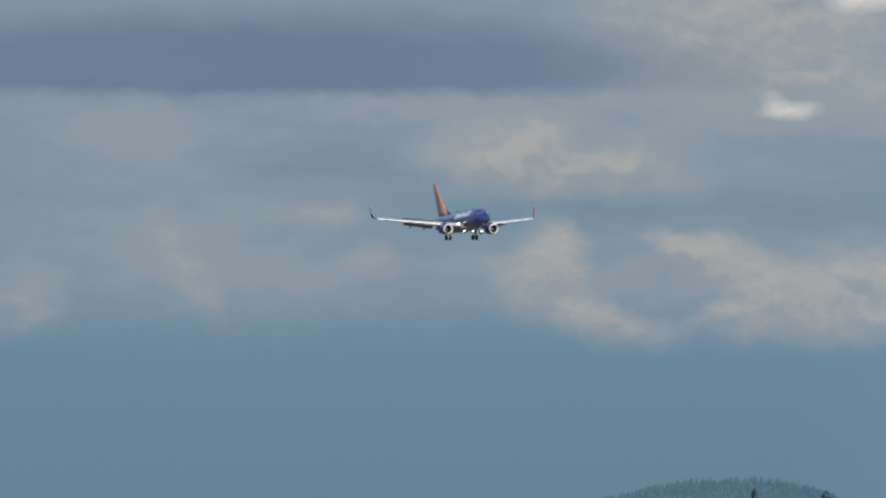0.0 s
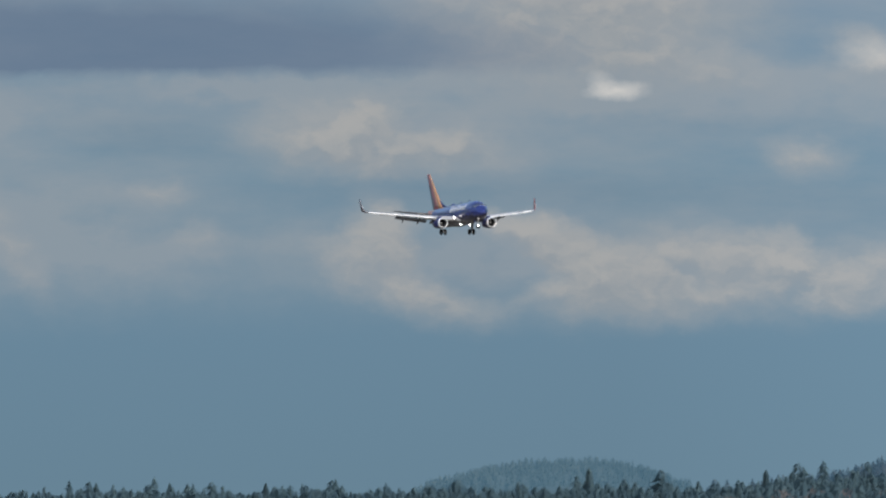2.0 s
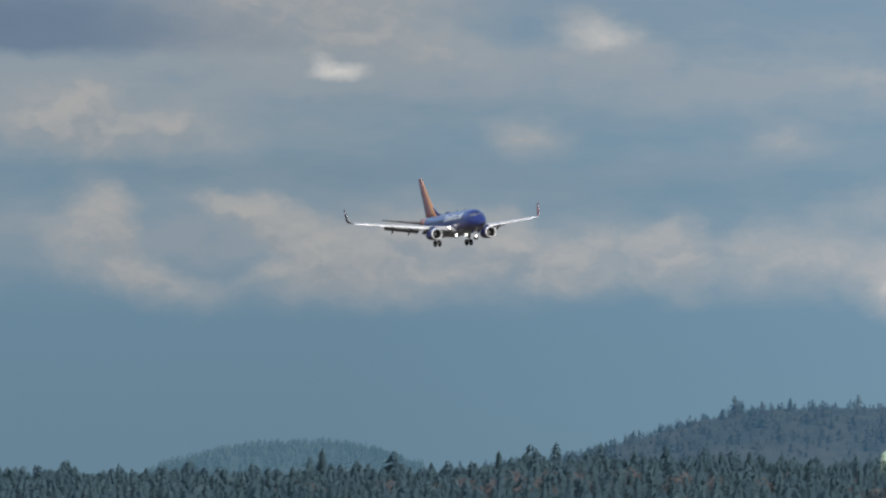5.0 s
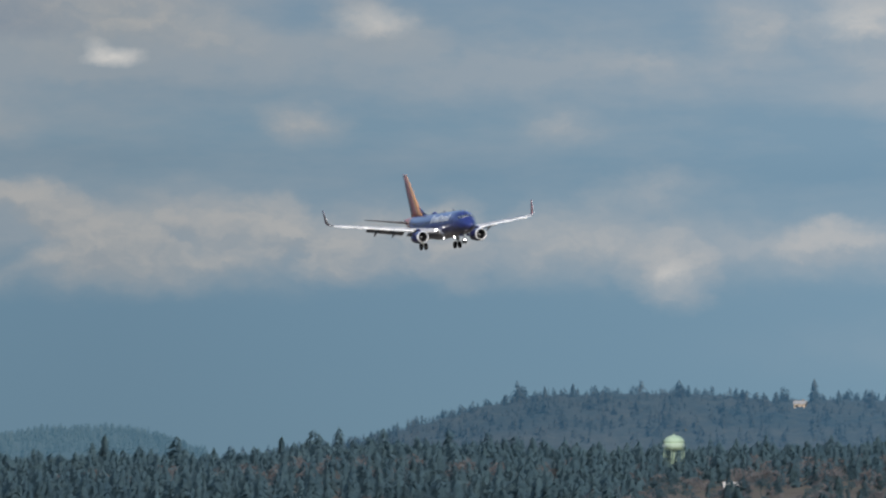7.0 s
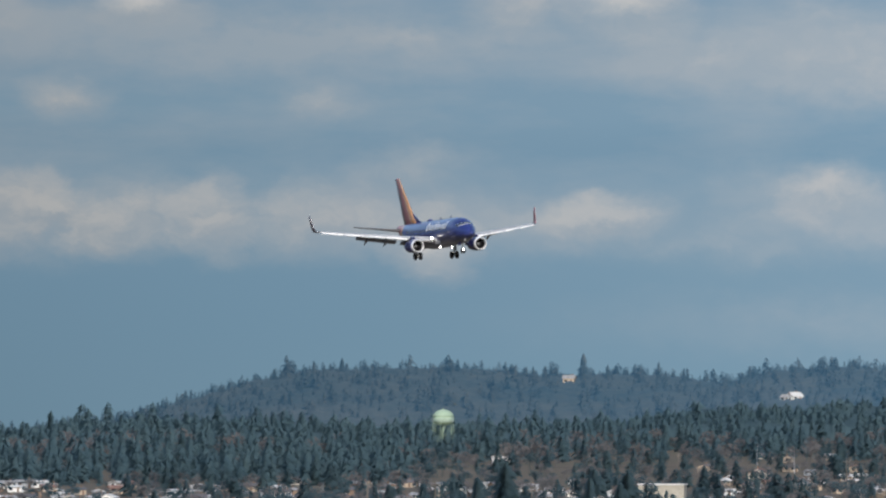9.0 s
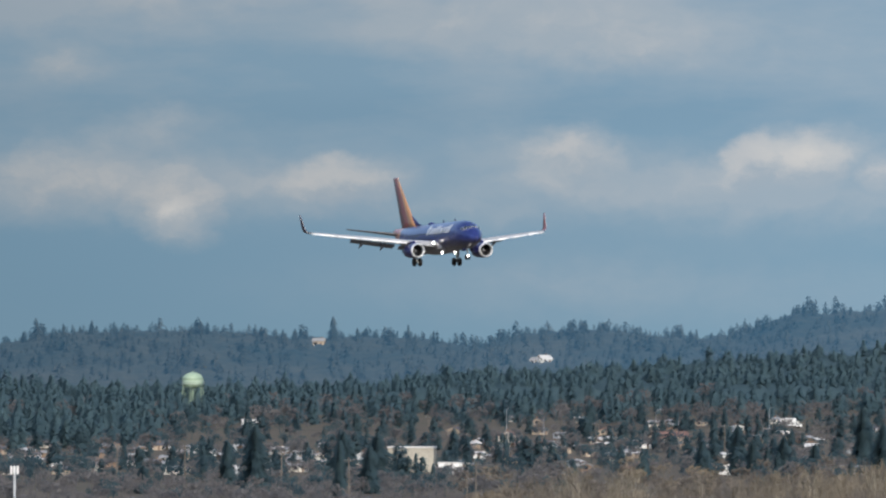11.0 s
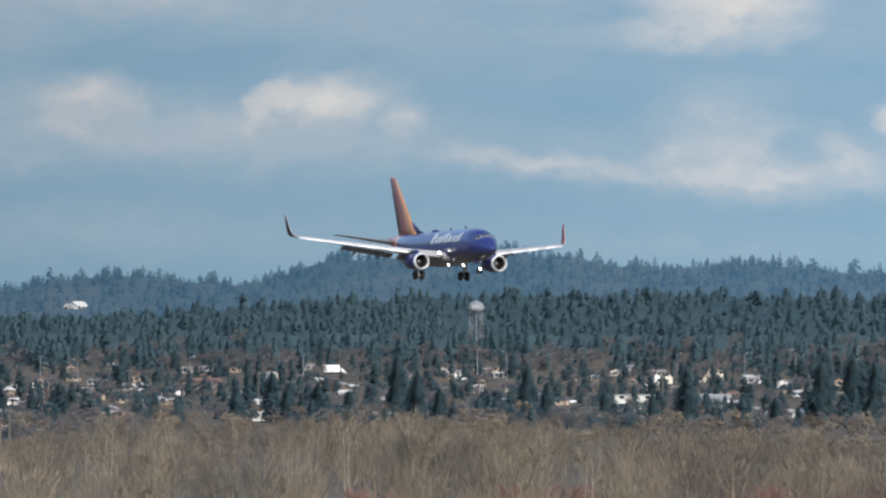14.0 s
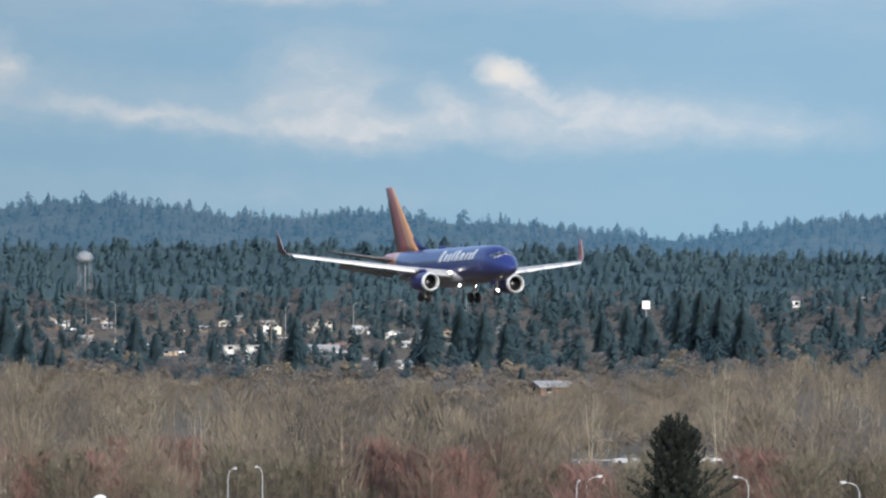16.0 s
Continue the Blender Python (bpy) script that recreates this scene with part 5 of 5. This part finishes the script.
def lorry():
    t = thing("box_truck", Matrix.Identity(4), "white box truck driving slowly on a street", "truck")
    bm = bmesh.new()
    box(bm, -4.2, 1.8, -1.25, 1.25, 0.95, 3.7, 0.06)
    part("cargo_box", bm, TRIM, t, "plain white cargo box")
    bm = bmesh.new()
    loft(bm, [[Vector((x, -1.1, 0.6)), Vector((x, 1.1, 0.6)), Vector((x, 1.05, z)), Vector((x, -1.05, z))] for x, z in ((1.9, 2.6), (2.7, 2.6), (3.3, 1.7), (4.1, 1.5))])
    part("cab", bm, WALLS["white"], t)
    bm = bmesh.new()
    box(bm, -4.1, 3.8, -0.9, 0.9, 0.55, 0.94, 0.02)
    part("chassis", bm, DARK, t)
    for x in (-3.0, -2.0, 2.9):
        for s in (-1, 1):
            bm = bmesh.new()
            lathe(bm, [(0.25, -0.14), (0.46, -0.14), (0.49, 0), (0.46, 0.14), (0.25, 0.14)], 14, "Y", (x, s * 1.0, 0.49))
            part("wheel", bm, TYRE, t)
    return t


truck = lorry()
WHITEPAINT = plain("white_car_paint", (0.75, 0.76, 0.77), 0.25)
SILVERPAINT = plain("silver_car_paint", (0.45, 0.46, 0.48), 0.3, 0.4)


def guard_rail():
    """The kerbed road that shows between the bare trees."""
    d = 1460.0
    o = place(2130, d)
    t = thing("guard_rail", Matrix.Translation(o), "dull grey guard rail along a road", "guard rail")
    for k in range(14):
        p = place(1940 + 30 * k, d) - o
        bm = bmesh.new()
        box(bm, p.x - 0.08, p.x + 0.08, p.y, p.y + 0.16, -0.3, 0.72)
        part("post", bm, STEEL, t)
    bm = bmesh.new()
    a, c = place(1935, d) - o, place(2340, d) - o
    for z0, z1, y in ((0.50, 0.58, -0.05), (0.58, 0.63, -0.01), (0.63, 0.72, -0.05)):
        box(bm, a.x, c.x, y - 0.05, y - 0.004, z0, z1, 0.01)
    part("rail", bm, CONCRETE, t, "dull grey rail")
    bm = bmesh.new()
    a, c = place(1700, d), place(2600, d)
    box(bm, a.x, c.x, d - 14, d + 8, -0.2, 0.03)
    me = bpy.data.meshes.new("road")
    bm.to_mesh(me)
    bm.free()
    me.materials.append(ASPHALT)
    tagged(new("road", me), "grey asphalt road behind bare trees", "road", kind="structure")


guard_rail()
car(2232, 1458, 4, WHITEPAINT, "white car on the road behind the trees", 0.03)
car(2085, 1455, 184, SILVERPAINT, "silver car on the road behind the trees", 0.03)
for b, v, p in ((-262, 166, WHITEPAINT), (110, 158, WHITEPAINT), (330, 150, SILVERPAINT), (470, 132, WHITEPAINT), (560, 140, SILVERPAINT), (760, 124, WHITEPAINT), (905, 120, WHITEPAINT), (1099, 108, WHITEPAINT), (1157, 142, WHITEPAINT), (1290, 148, WHITEPAINT), (1580, 136, WHITEPAINT), (2051, 106, WHITEPAINT)):
    car(b, distance_for(b, v), (b * 37) % 360, p, "white car parked among the houses" if p is WHITEPAINT else "silver car parked among the houses")

# ---------------------------------------------------------------- trees among the houses
TR = np.random.default_rng(21)
for b, top, foot, girth, slim in ((59, 118, 222, 0.95, 0.15), (66, 104, 200, 1.5, 0.22), (126, 108, 208, 1.5, 0.22), (112, 128, 215, 1.3, 0.2), (-90, 92, 215, 1.3, 0.2), (-288, 165, 215, 1.6, 0.3), (224, 160, 205, 0.8, 0.16), (-140, 120, 200, 1.2, 0.2),
                                  (764, 92, 178, 1.3, 0.22), (790, 120, 185, 1.4, 0.22), (740, 60, 128, 0.9, 0.16), (700, 118, 190, 1.3, 0.22), (845, 112, 180, 1.5, 0.22), (985, 60, 165, 1.2, 0.2), (1020, 90, 180, 1.3, 0.2),
                                  (1060, 120, 185, 1.5, 0.22), (900, 125, 182, 1.5, 0.22), (1437, 128, 195, 1.0, 0.22), (1352, 118, 188, 1.1, 0.2), (1498, 80, 190, 1.3, 0.2), (1600, 128, 182, 1.5, 0.24), (1655, 135, 185, 1.5, 0.24),
                                  (1735, 72, 175, 1.4, 0.22), (1790, 58, 170, 1.3, 0.2), (1830, 70, 172, 1.2, 0.2), (1870, 90, 185, 1.3, 0.2), (1898, 168, 215, 1.1, 0.2), (2040, 72, 160, 1.2, 0.2), (2085, 58, 158, 1.2, 0.2),
                                  (2120, 78, 165, 1.3, 0.22), (2180, 36, 160, 1.2, 0.2), (2215, 30, 168, 1.3, 0.2), (2250, 40, 172, 1.3, 0.2), (2290, 62, 175, 1.4, 0.22), (2360, 90, 150, 1.3, 0.22), (2496, 38, 132, 0.8, 0.15),
                                  (2450, 60, 130, 1.0, 0.18), (1215, 80, 170, 1.3, 0.2), (1250, 110, 178, 1.4, 0.2), (600, 150, 190, 1.4, 0.24), (430, 148, 185, 1.3, 0.22)):
    d = distance_for(b, foot)
    fir_tree("conifer", b, d, max(3.0, (foot - top) * d / F), girth, "dark green conifer standing among the houses", "conifers in the town", rng=TR, slim=slim)
for b, v in ((1098, 20), (1109, 30), (1120, 34), (1131, 31), (1143, 26), (1153, 18)):
    fir_tree("conifer", b, 3830, height(v, 3830) - place(b, 3830).z, 1.3, "fir at the foot of the silver water tower", "firs by the water tower", FIR, TR)
TALL = [(-1208, -2), (-895, 2), (-1950, 24), (-2080, 24), (-1780, 24), (-850, 6), (-1015, 22), (-2350, 34)]
for b, v in TALL:
    d = 4180
    fir_tree("conifer", b, d, max(6, height(v, d) - place(b, d).z), 1.0, "tall fir rising above the forest edge", "tall firs", FIR, TR)

spots = []
for i in range(900):
    b = TR.uniform(-760, 2620)
    v = TR.uniform(62, 196)
    spots.append((place(b, distance_for(b, v)), TR.uniform(3.5, 9) * (1.3 if b > 1700 else 1), TR.uniform(1.2, 2.0), TR.uniform(0, 6.28), i))
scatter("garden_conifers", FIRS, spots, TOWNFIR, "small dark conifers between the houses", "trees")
spots = []
for i in range(520):
    b = TR.uniform(-760, 2620)
    v = TR.uniform(70, 205)
    spots.append((place(b, distance_for(b, v)), TR.uniform(2.5, 7.5), TR.uniform(1.0, 1.6), TR.uniform(0, 6.28), i))
for i in range(170):
    b = TR.uniform(-900, 460)
    spots.append((place(b, distance_for(b, TR.uniform(150, 232))), TR.uniform(2.5, 5.5), TR.uniform(1.0, 1.6), TR.uniform(0, 6.28), i))
spots += FRONT[1::2]
scatter("garden_evergreens", CLUMP, spots, TOWNFIR, "dark rounded evergreens between the houses", "trees")
spots = []
for i in range(1150):
    b = TR.uniform(-760, 2620)
    v = TR.uniform(64, 235 if b < 500 else 208)
    if 120 < b < 250 and 172 < v < 190:
        continue
    spots.append((place(b, distance_for(b, v)), TR.uniform(2.5, 6.5), TR.uniform(1.1, 1.7), TR.uniform(0, 6.28), i))
for i in range(300):
    b = TR.uniform(-900, 430)
    spots.append((place(b, distance_for(b, TR.uniform(186, 262))), TR.uniform(2.5, 5.5), TR.uniform(1.1, 1.7), TR.uniform(0, 6.28), i))
spots += FRONT[::2]
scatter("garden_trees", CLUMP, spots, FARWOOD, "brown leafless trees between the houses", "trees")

# ---------------------------------------------------------------- belt of bare trees in front of the town
BR = np.random.default_rng(33)
ALDER = [bare_data(BR, 34, 8, 0.30, 0.034, 1 + i % 2) for i in range(9)]
CROWN = [clump_data(BR, 1900, 0.46, 0.25, 0.022, True) for i in range(4)]
SHRUB = [bare_data(BR, 30, 9, 0.42, 0.06, 4) for i in range(5)]
BELT_TOP = [(-900, 240), (-300, 226), (100, 215), (300, 196), (420, 178), (560, 172), (800, 172), (974, 164), (1080, 162), (1180, 176), (1400, 186), (1550, 182), (1700, 196), (1900, 196), (2000, 180), (2100, 168), (2250, 158), (2330, 142), (2650, 148)]


def belt():
    trunks, twigs, dark, red, olive, soft, softdark = [], [], [], [], [], [], []
    for i in range(560):
        b = BR.uniform(-900, 2700)
        if b < 330 and BR.random() < 0.25:
            continue
        k = BR.random()
        top = table(b, BELT_TOP) + 8 + 150 * k ** 1.3 + BR.normal(0, 7)
        hgt = BR.uniform(10.5, 17.5) if b > 330 else BR.uniform(5, 10)
        d = (EYE_Z - hgt) * F / top
        if 1400 < d < 1475 and b > 1680 or d < 1000:
            continue
        if 500 < b < 985 and d < 1275 and BR.random() < 0.55 or b > 300 and 1240 < d < 1285 and 480 < b < 1010:
            continue
        if 1965 < b < 2310 and d < 1475:
            continue
        s = (place(b, d, -0.2), hgt, BR.uniform(0.85, 1.25), BR.uniform(0, 6.28), i)
        if BR.random() < 0.50:
            (soft if BR.random() < 0.55 else softdark).append((s[0], s[1] * 0.95, s[2] * 1.1, s[3], i))
            continue
        trunks.append(s)
        # more dark-coloured twigs towards the right, standing in for a cloud shadow
        (twigs if math.sin(b * 0.017 + top * 0.05) + math.sin(b * 0.0063 + 1) + BR.normal(0, 0.5) > (-0.35 if b < 1300 else 0.35 if b < 1950 else 0.9) else dark).append(s)
    for i in range(230):
        b = BR.uniform(300, 2700)
        hgt = BR.uniform(5.5, 10)
        s = (place(b, (EYE_Z - hgt) * F / (table(b, BELT_TOP) + BR.uniform(2, 34)), -0.2), hgt, BR.uniform(1.0, 1.5), BR.uniform(0, 6.28), i)
        trunks.append(s)
        (twigs if BR.random() < 0.6 else dark).append(s)
    for i in range(45):
        b = BR.uniform(1650, 2300)
        hgt = BR.uniform(7, 10)
        s = (place(b, (EYE_Z - hgt) * F / (table(b, BELT_TOP) + BR.uniform(22, 80)), -0.2), hgt, BR.uniform(1.1, 1.5), BR.uniform(0, 6.28), i)
        if s[0].length > 1476 or b < 1960 and s[0].length < 1398:
            (soft if BR.random() < 0.4 else softdark).append(s)
    for i in range(150):
        b = BR.uniform(900, 2700)
        lump = max(math.exp(-((b - c) / w) ** 2) for c, w in ((960, 60), (1174, 40), (1290, 75), (1640, 60), (1815, 85), (2040, 45), (2310, 40))) - 0.3
        top = 312 + 30 * BR.random() - 22 * lump
        if 1985 < b < 2110 or 2215 < b < 2270:
            top = 342 + 20 * BR.random()
        hgt = BR.uniform(8, 10.5)
        s = (place(b, (EYE_Z - hgt) * F / top, -0.2), hgt, BR.uniform(1.0, 1.4), BR.uniform(0, 6.28), i)
        (red if lump > BR.uniform(-0.25, 0.35) else olive).append(s)
    for i in range(110):
        b = BR.uniform(1000, 2700)
        hgt = BR.uniform(5, 7)
        s = (place(b, (EYE_Z - hgt) * F / BR.uniform(362, 392), -0.2), hgt, BR.uniform(1.1, 1.5), BR.uniform(0, 6.28), i)
        olive.append(s)
    for i in range(70):
        b = BR.uniform(480, 1000)
        hgt = BR.uniform(2.6, 3.6)
        olive.append((place(b, BR.uniform(1180, 1225), -0.2), hgt, BR.uniform(1.3, 1.8), BR.uniform(0, 6.28), i))
    thicket, grey = [], []
    for i in range(620):
        b = BR.uniform(280, 2680)
        d = distance_for(b, table(b, BELT_TOP) + BR.uniform(-2, 95))
        if 1240 < d < 1285 or 1400 < d < 1475 or abs(b - 1950) < 40 and d < 2300:
            continue
        (thicket if BR.random() < 0.25 else grey).append((place(b, d, -0.2), BR.uniform(3.0, 6.5), BR.uniform(1.1, 1.7), BR.uniform(0, 6.28), i))
    for i in range(90):  # low brush beyond the road
        b = BR.uniform(1930, 2330)
        (thicket if i % 3 else grey).append((place(b, BR.uniform(1482, 1900), -0.2), BR.uniform(2.5, 5.0), BR.uniform(1.2, 1.8), BR.uniform(0, 6.28), i))
    scatter("brown_thicket", CLUMP, thicket, BROWNWOOD, "brown leafless thicket behind the alder belt", "shrubs")
    scatter("grey_thicket", CLUMP, grey, DARKWOOD, "grey-brown leafless thicket behind the alder belt", "shrubs")
    scatter("bare_trunks", [a[0] for a in ALDER], trunks, PALEWOOD, "pale trunks and limbs of leafless alders", "trees")
    scatter("bare_twigs", [a[1] for a in ALDER], twigs, BROWNWOOD, "tan brown leafless twigs of a dense alder belt", "trees")
    scatter("dark_bare_twigs", [a[1] for a in ALDER], dark, DARKWOOD, "dark brown leafless alder twigs, partly painted shade", "trees")
    scatter("brown_crowns", CROWN, soft, BROWNWOOD, "soft brown leafless crowns inside the belt", "trees")
    scatter("dark_crowns", CROWN, softdark, DARKWOOD, "soft dark leafless crowns inside the belt", "trees")
    scatter("soft_red_shrubs", CROWN, [(p, h * 0.92, w, a, i) for p, h, w, a, i in red[::2]], REDWOOD, "soft reddish crowns of leafless shrubs", "shrubs")
    scatter("red_shrubs", [a[1] for a in SHRUB], red, REDWOOD, "reddish leafless shrubs in a row", "shrubs")
    scatter("red_shrub_stems", [a[0] for a in SHRUB], red, BARK, "dark stems of reddish shrubs", "shrubs")
    scatter("olive_shrubs", [a[1] for a in SHRUB], olive, OLIVE, "olive brown leafless shrubs", "shrubs")
    scatter("olive_shrub_stems", [a[0] for a in SHRUB], olive, BARK, "dark stems of olive shrubs", "shrubs")


belt()


def bare_tree(b, d, hgt, k, label):
    t = thing("bare_tree", Matrix.Translation(place(b, d, -0.2)), label, "tree", "single bare trees")
    (v, f), (tv, tf) = ALDER[k % len(ALDER)]
    mesh_object("trunk", v * (hgt * 0.9, hgt * 0.9, hgt), f, PALEBARK, t)
    mesh_object("crown", tv * (hgt * 0.9, hgt * 0.9, hgt), tf, PALEWOOD, t)


for i, (b, top, hgt) in enumerate(((463, 176, 15), (545, 182, 14), (570, 175, 15), (890, 178, 15), (1010, 166, 16), (1040, 180, 15), (1240, 190, 15), (1325, 236, 14), (1210, 240, 14), (1690, 200, 15), (2248, 172, 15.5), (2330, 200, 14), (2440, 180, 15), (2500, 190, 15), (2010, 210, 14), (1160, 238, 13), (1400, 245, 13), (1500, 250, 13))):
    bare_tree(b, (EYE_Z - hgt) * F / top, hgt, i, "pale leafless tree rising out of the belt")


# ---------------------------------------------------------------- the dark conifer close by
def near_conifer():
    b, d = 2172, 420.0
    p = place(b, d)
    t = thing("juniper_tree", Matrix.Translation(p), "dark ragged conifer with upswept sprays, near the camera", "tree")
    H = EYE_Z - 253 * d / F
    bm = bmesh.new()
    rod(bm, (0, 0, -0.3), (0, 0, H - 0.6), 0.32, 0.03, 8)
    part("trunk", bm, BARK, t)
    g = np.random.default_rng(9)
    v, f = [], []
    drop = [0.0, 0.3, 0.7, 1.1, 2.0, 3.0, 4.5, 9.0]
    half = [0.25, 0.6, 1.05, 1.28, 1.38, 1.55, 2.0, 2.6]
    plumes = [(0.1, 0.0, H, 1.1), (-0.25, 0.1, H - 0.04, 1.0), (0.38, -0.1, H - 0.18, 1.0), (-1.0, 0.1, H - 0.75, 1.1), (-1.25, 0.0, H - 1.1, 1.0), (0.95, 0.1, H - 0.7, 1.0), (-0.6, 0.2, H - 0.35, 1.1), (0.7, 0.2, H - 0.5, 1.1)]
    for k in range(190):
        q = g.uniform(0.15, 1.0) ** 0.8 * 6.0
        w = float(np.interp(q, drop, half)) * g.uniform(0.2, 1.0) ** 0.5 * 1.05
        a = g.random() * 6.283
        plumes.append((w * math.cos(a), w * math.sin(a), H - q + g.uniform(0, 0.25), g.uniform(0.6, 1.25)))
    for k in range(90):  # the broad, blunt head
        q = g.uniform(0.2, 1.9)
        w = float(np.interp(q, drop, half)) * g.uniform(0.6, 1.05)
        a = g.random() * 6.283
        plumes.append((w * math.cos(a), w * math.sin(a), H - q + g.uniform(0, 0.2), g.uniform(0.6, 1.1)))
    for x, y, z, s in ((-2.0, 0.3, H - 2.95, 0.9), (-2.2, 0.1, H - 3.3, 0.8), (-1.8, 0.4, H - 3.4, 0.9), (1.9, 0.2, H - 2.5, 0.9), (2.3, 0.1, H - 2.7, 0.9), (2.7, 0.2, H - 2.3, 0.7), (2.5, 0.3, H - 3.2, 0.9), (2.9, 0.2, H - 3.1, 0.8)):
        plumes.append((x, y, z, s))
    for x, y, z, s in plumes:
        foot = np.array([x * 0.55, y * 0.55, z - 0.9 * s])
        tip = np.array([x, y, z])
        stick(v, f, foot, tip, 0.025, 0.006)
        for k in range(44):
            u = g.random() ** 0.8
            c = foot + (tip - foot) * u + g.normal(0, 0.06 * s * (1.2 - u), 3)
            e = c + np.array([g.normal(0, 0.10), g.normal(0, 0.10), g.uniform(0.08, 0.24)]) * s
            o = g.normal(0, 0.026, 3)
            i = len(v)
            v += [tuple(c - o), tuple(c + o), tuple(e)]
            f.append((i, i + 1, i + 2))
    for k in range(2600):
        z = g.uniform(6, H - 1.0)
        a = g.random() * 6.283
        r = g.uniform(0.1, 1.0) ** 0.5 * 0.62 * float(np.interp(H - z, drop, half))
        c = np.array([r * math.cos(a), r * math.sin(a), z])
        e = c + np.array([math.cos(a) * 0.2, math.sin(a) * 0.2, 0.35])
        s = g.normal(0, 0.08, 3)
        i = len(v)
        v += [tuple(c - s), tuple(c + s), tuple(e)]
        f.append((i, i + 1, i + 2))
    mesh_object("crown", v, f, DARKFIR, t)


near_conifer()

# ---------------------------------------------------------------- what moves
AIRLINER = [  # seconds, place of the nose, pitch, roll and heading in degrees
    (0.0, -190.75, 1875.6, 84.93, 2.50, 0.67, 205.16),
    (0.5, -180.06, 1847.8, 83.52, 2.50, 0.62, 204.87),
    (1.0, -169.44, 1820.0, 82.08, 2.50, 0.69, 204.57),
    (1.5, -158.98, 1792.1, 80.57, 2.49, 0.83, 204.28),
    (2.0, -148.58, 1764.2, 79.07, 2.49, 1.04, 204.00),
    (2.5, -138.50, 1736.3, 77.77, 2.49, 1.29, 203.72),
    (3.0, -128.61, 1708.3, 76.08, 2.49, 1.57, 203.45),
    (3.5, -118.67, 1680.3, 74.21, 2.48, 1.85, 203.18),
    (4.0, -108.78, 1652.3, 72.51, 2.48, 2.12, 202.92),
    (6.5, -59.79, 1511.6, 65.31, 1.54, 3.2, 201.11),
    (7.0, -50.05, 1483.3, 63.92, 1.35, 3.3, 200.77),
    (7.5, -40.47, 1455.1, 62.06, 1.39, 3.25, 200.55),
    (8.0, -31.02, 1426.8, 59.96, 1.42, 3.1, 200.34),
    (8.5, -21.69, 1398.5, 58.20, 1.46, 2.85, 200.13),
    (11.0, 22.95, 1256.4, 48.67, 1.64, 0.84, 199.18),
    (11.5, 31.67, 1227.9, 46.85, 1.60, 0.41, 198.91),
    (12.0, 40.44, 1199.3, 45.09, 1.56, -0.02, 198.66),
    (12.5, 49.24, 1170.8, 43.43, 1.52, -0.43, 198.40),
    (13.0, 58.05, 1142.2, 41.78, 1.48, -0.81, 198.15),
    (13.5, 66.93, 1113.5, 40.43, 1.52, -1.14, 198.15),
    (14.0, 75.75, 1084.9, 38.84, 1.57, -1.38, 198.15),
    (14.5, 84.58, 1056.1, 37.02, 1.61, -1.53, 198.15),
    (15.0, 93.29, 1027.4, 35.15, 1.65, -1.55, 198.16),
    (15.5, 102.01, 998.6, 33.11, 1.69, -1.42, 198.18),
    (16.0, 110.72, 969.8, 30.95, 1.73, -1.10, 198.20),
]


def motions():
    walk(airliner, [(t, pose(x, y, z, p, r, h)) for t, x, y, z, p, r, h in AIRLINER])
    walk(sky_ring, [(t, pose(0, 0, 0, 0, 0, math.degrees(7.0 * (t - 8.0) / F))) for t in (0.0, 8.0, 16.0)])
    d = distance_for(860, 98)
    walk(truck, [(t, stand(792 + 5.9 * t, d, 8)) for t in (0.0, 8.0, 16.0)])


motions()
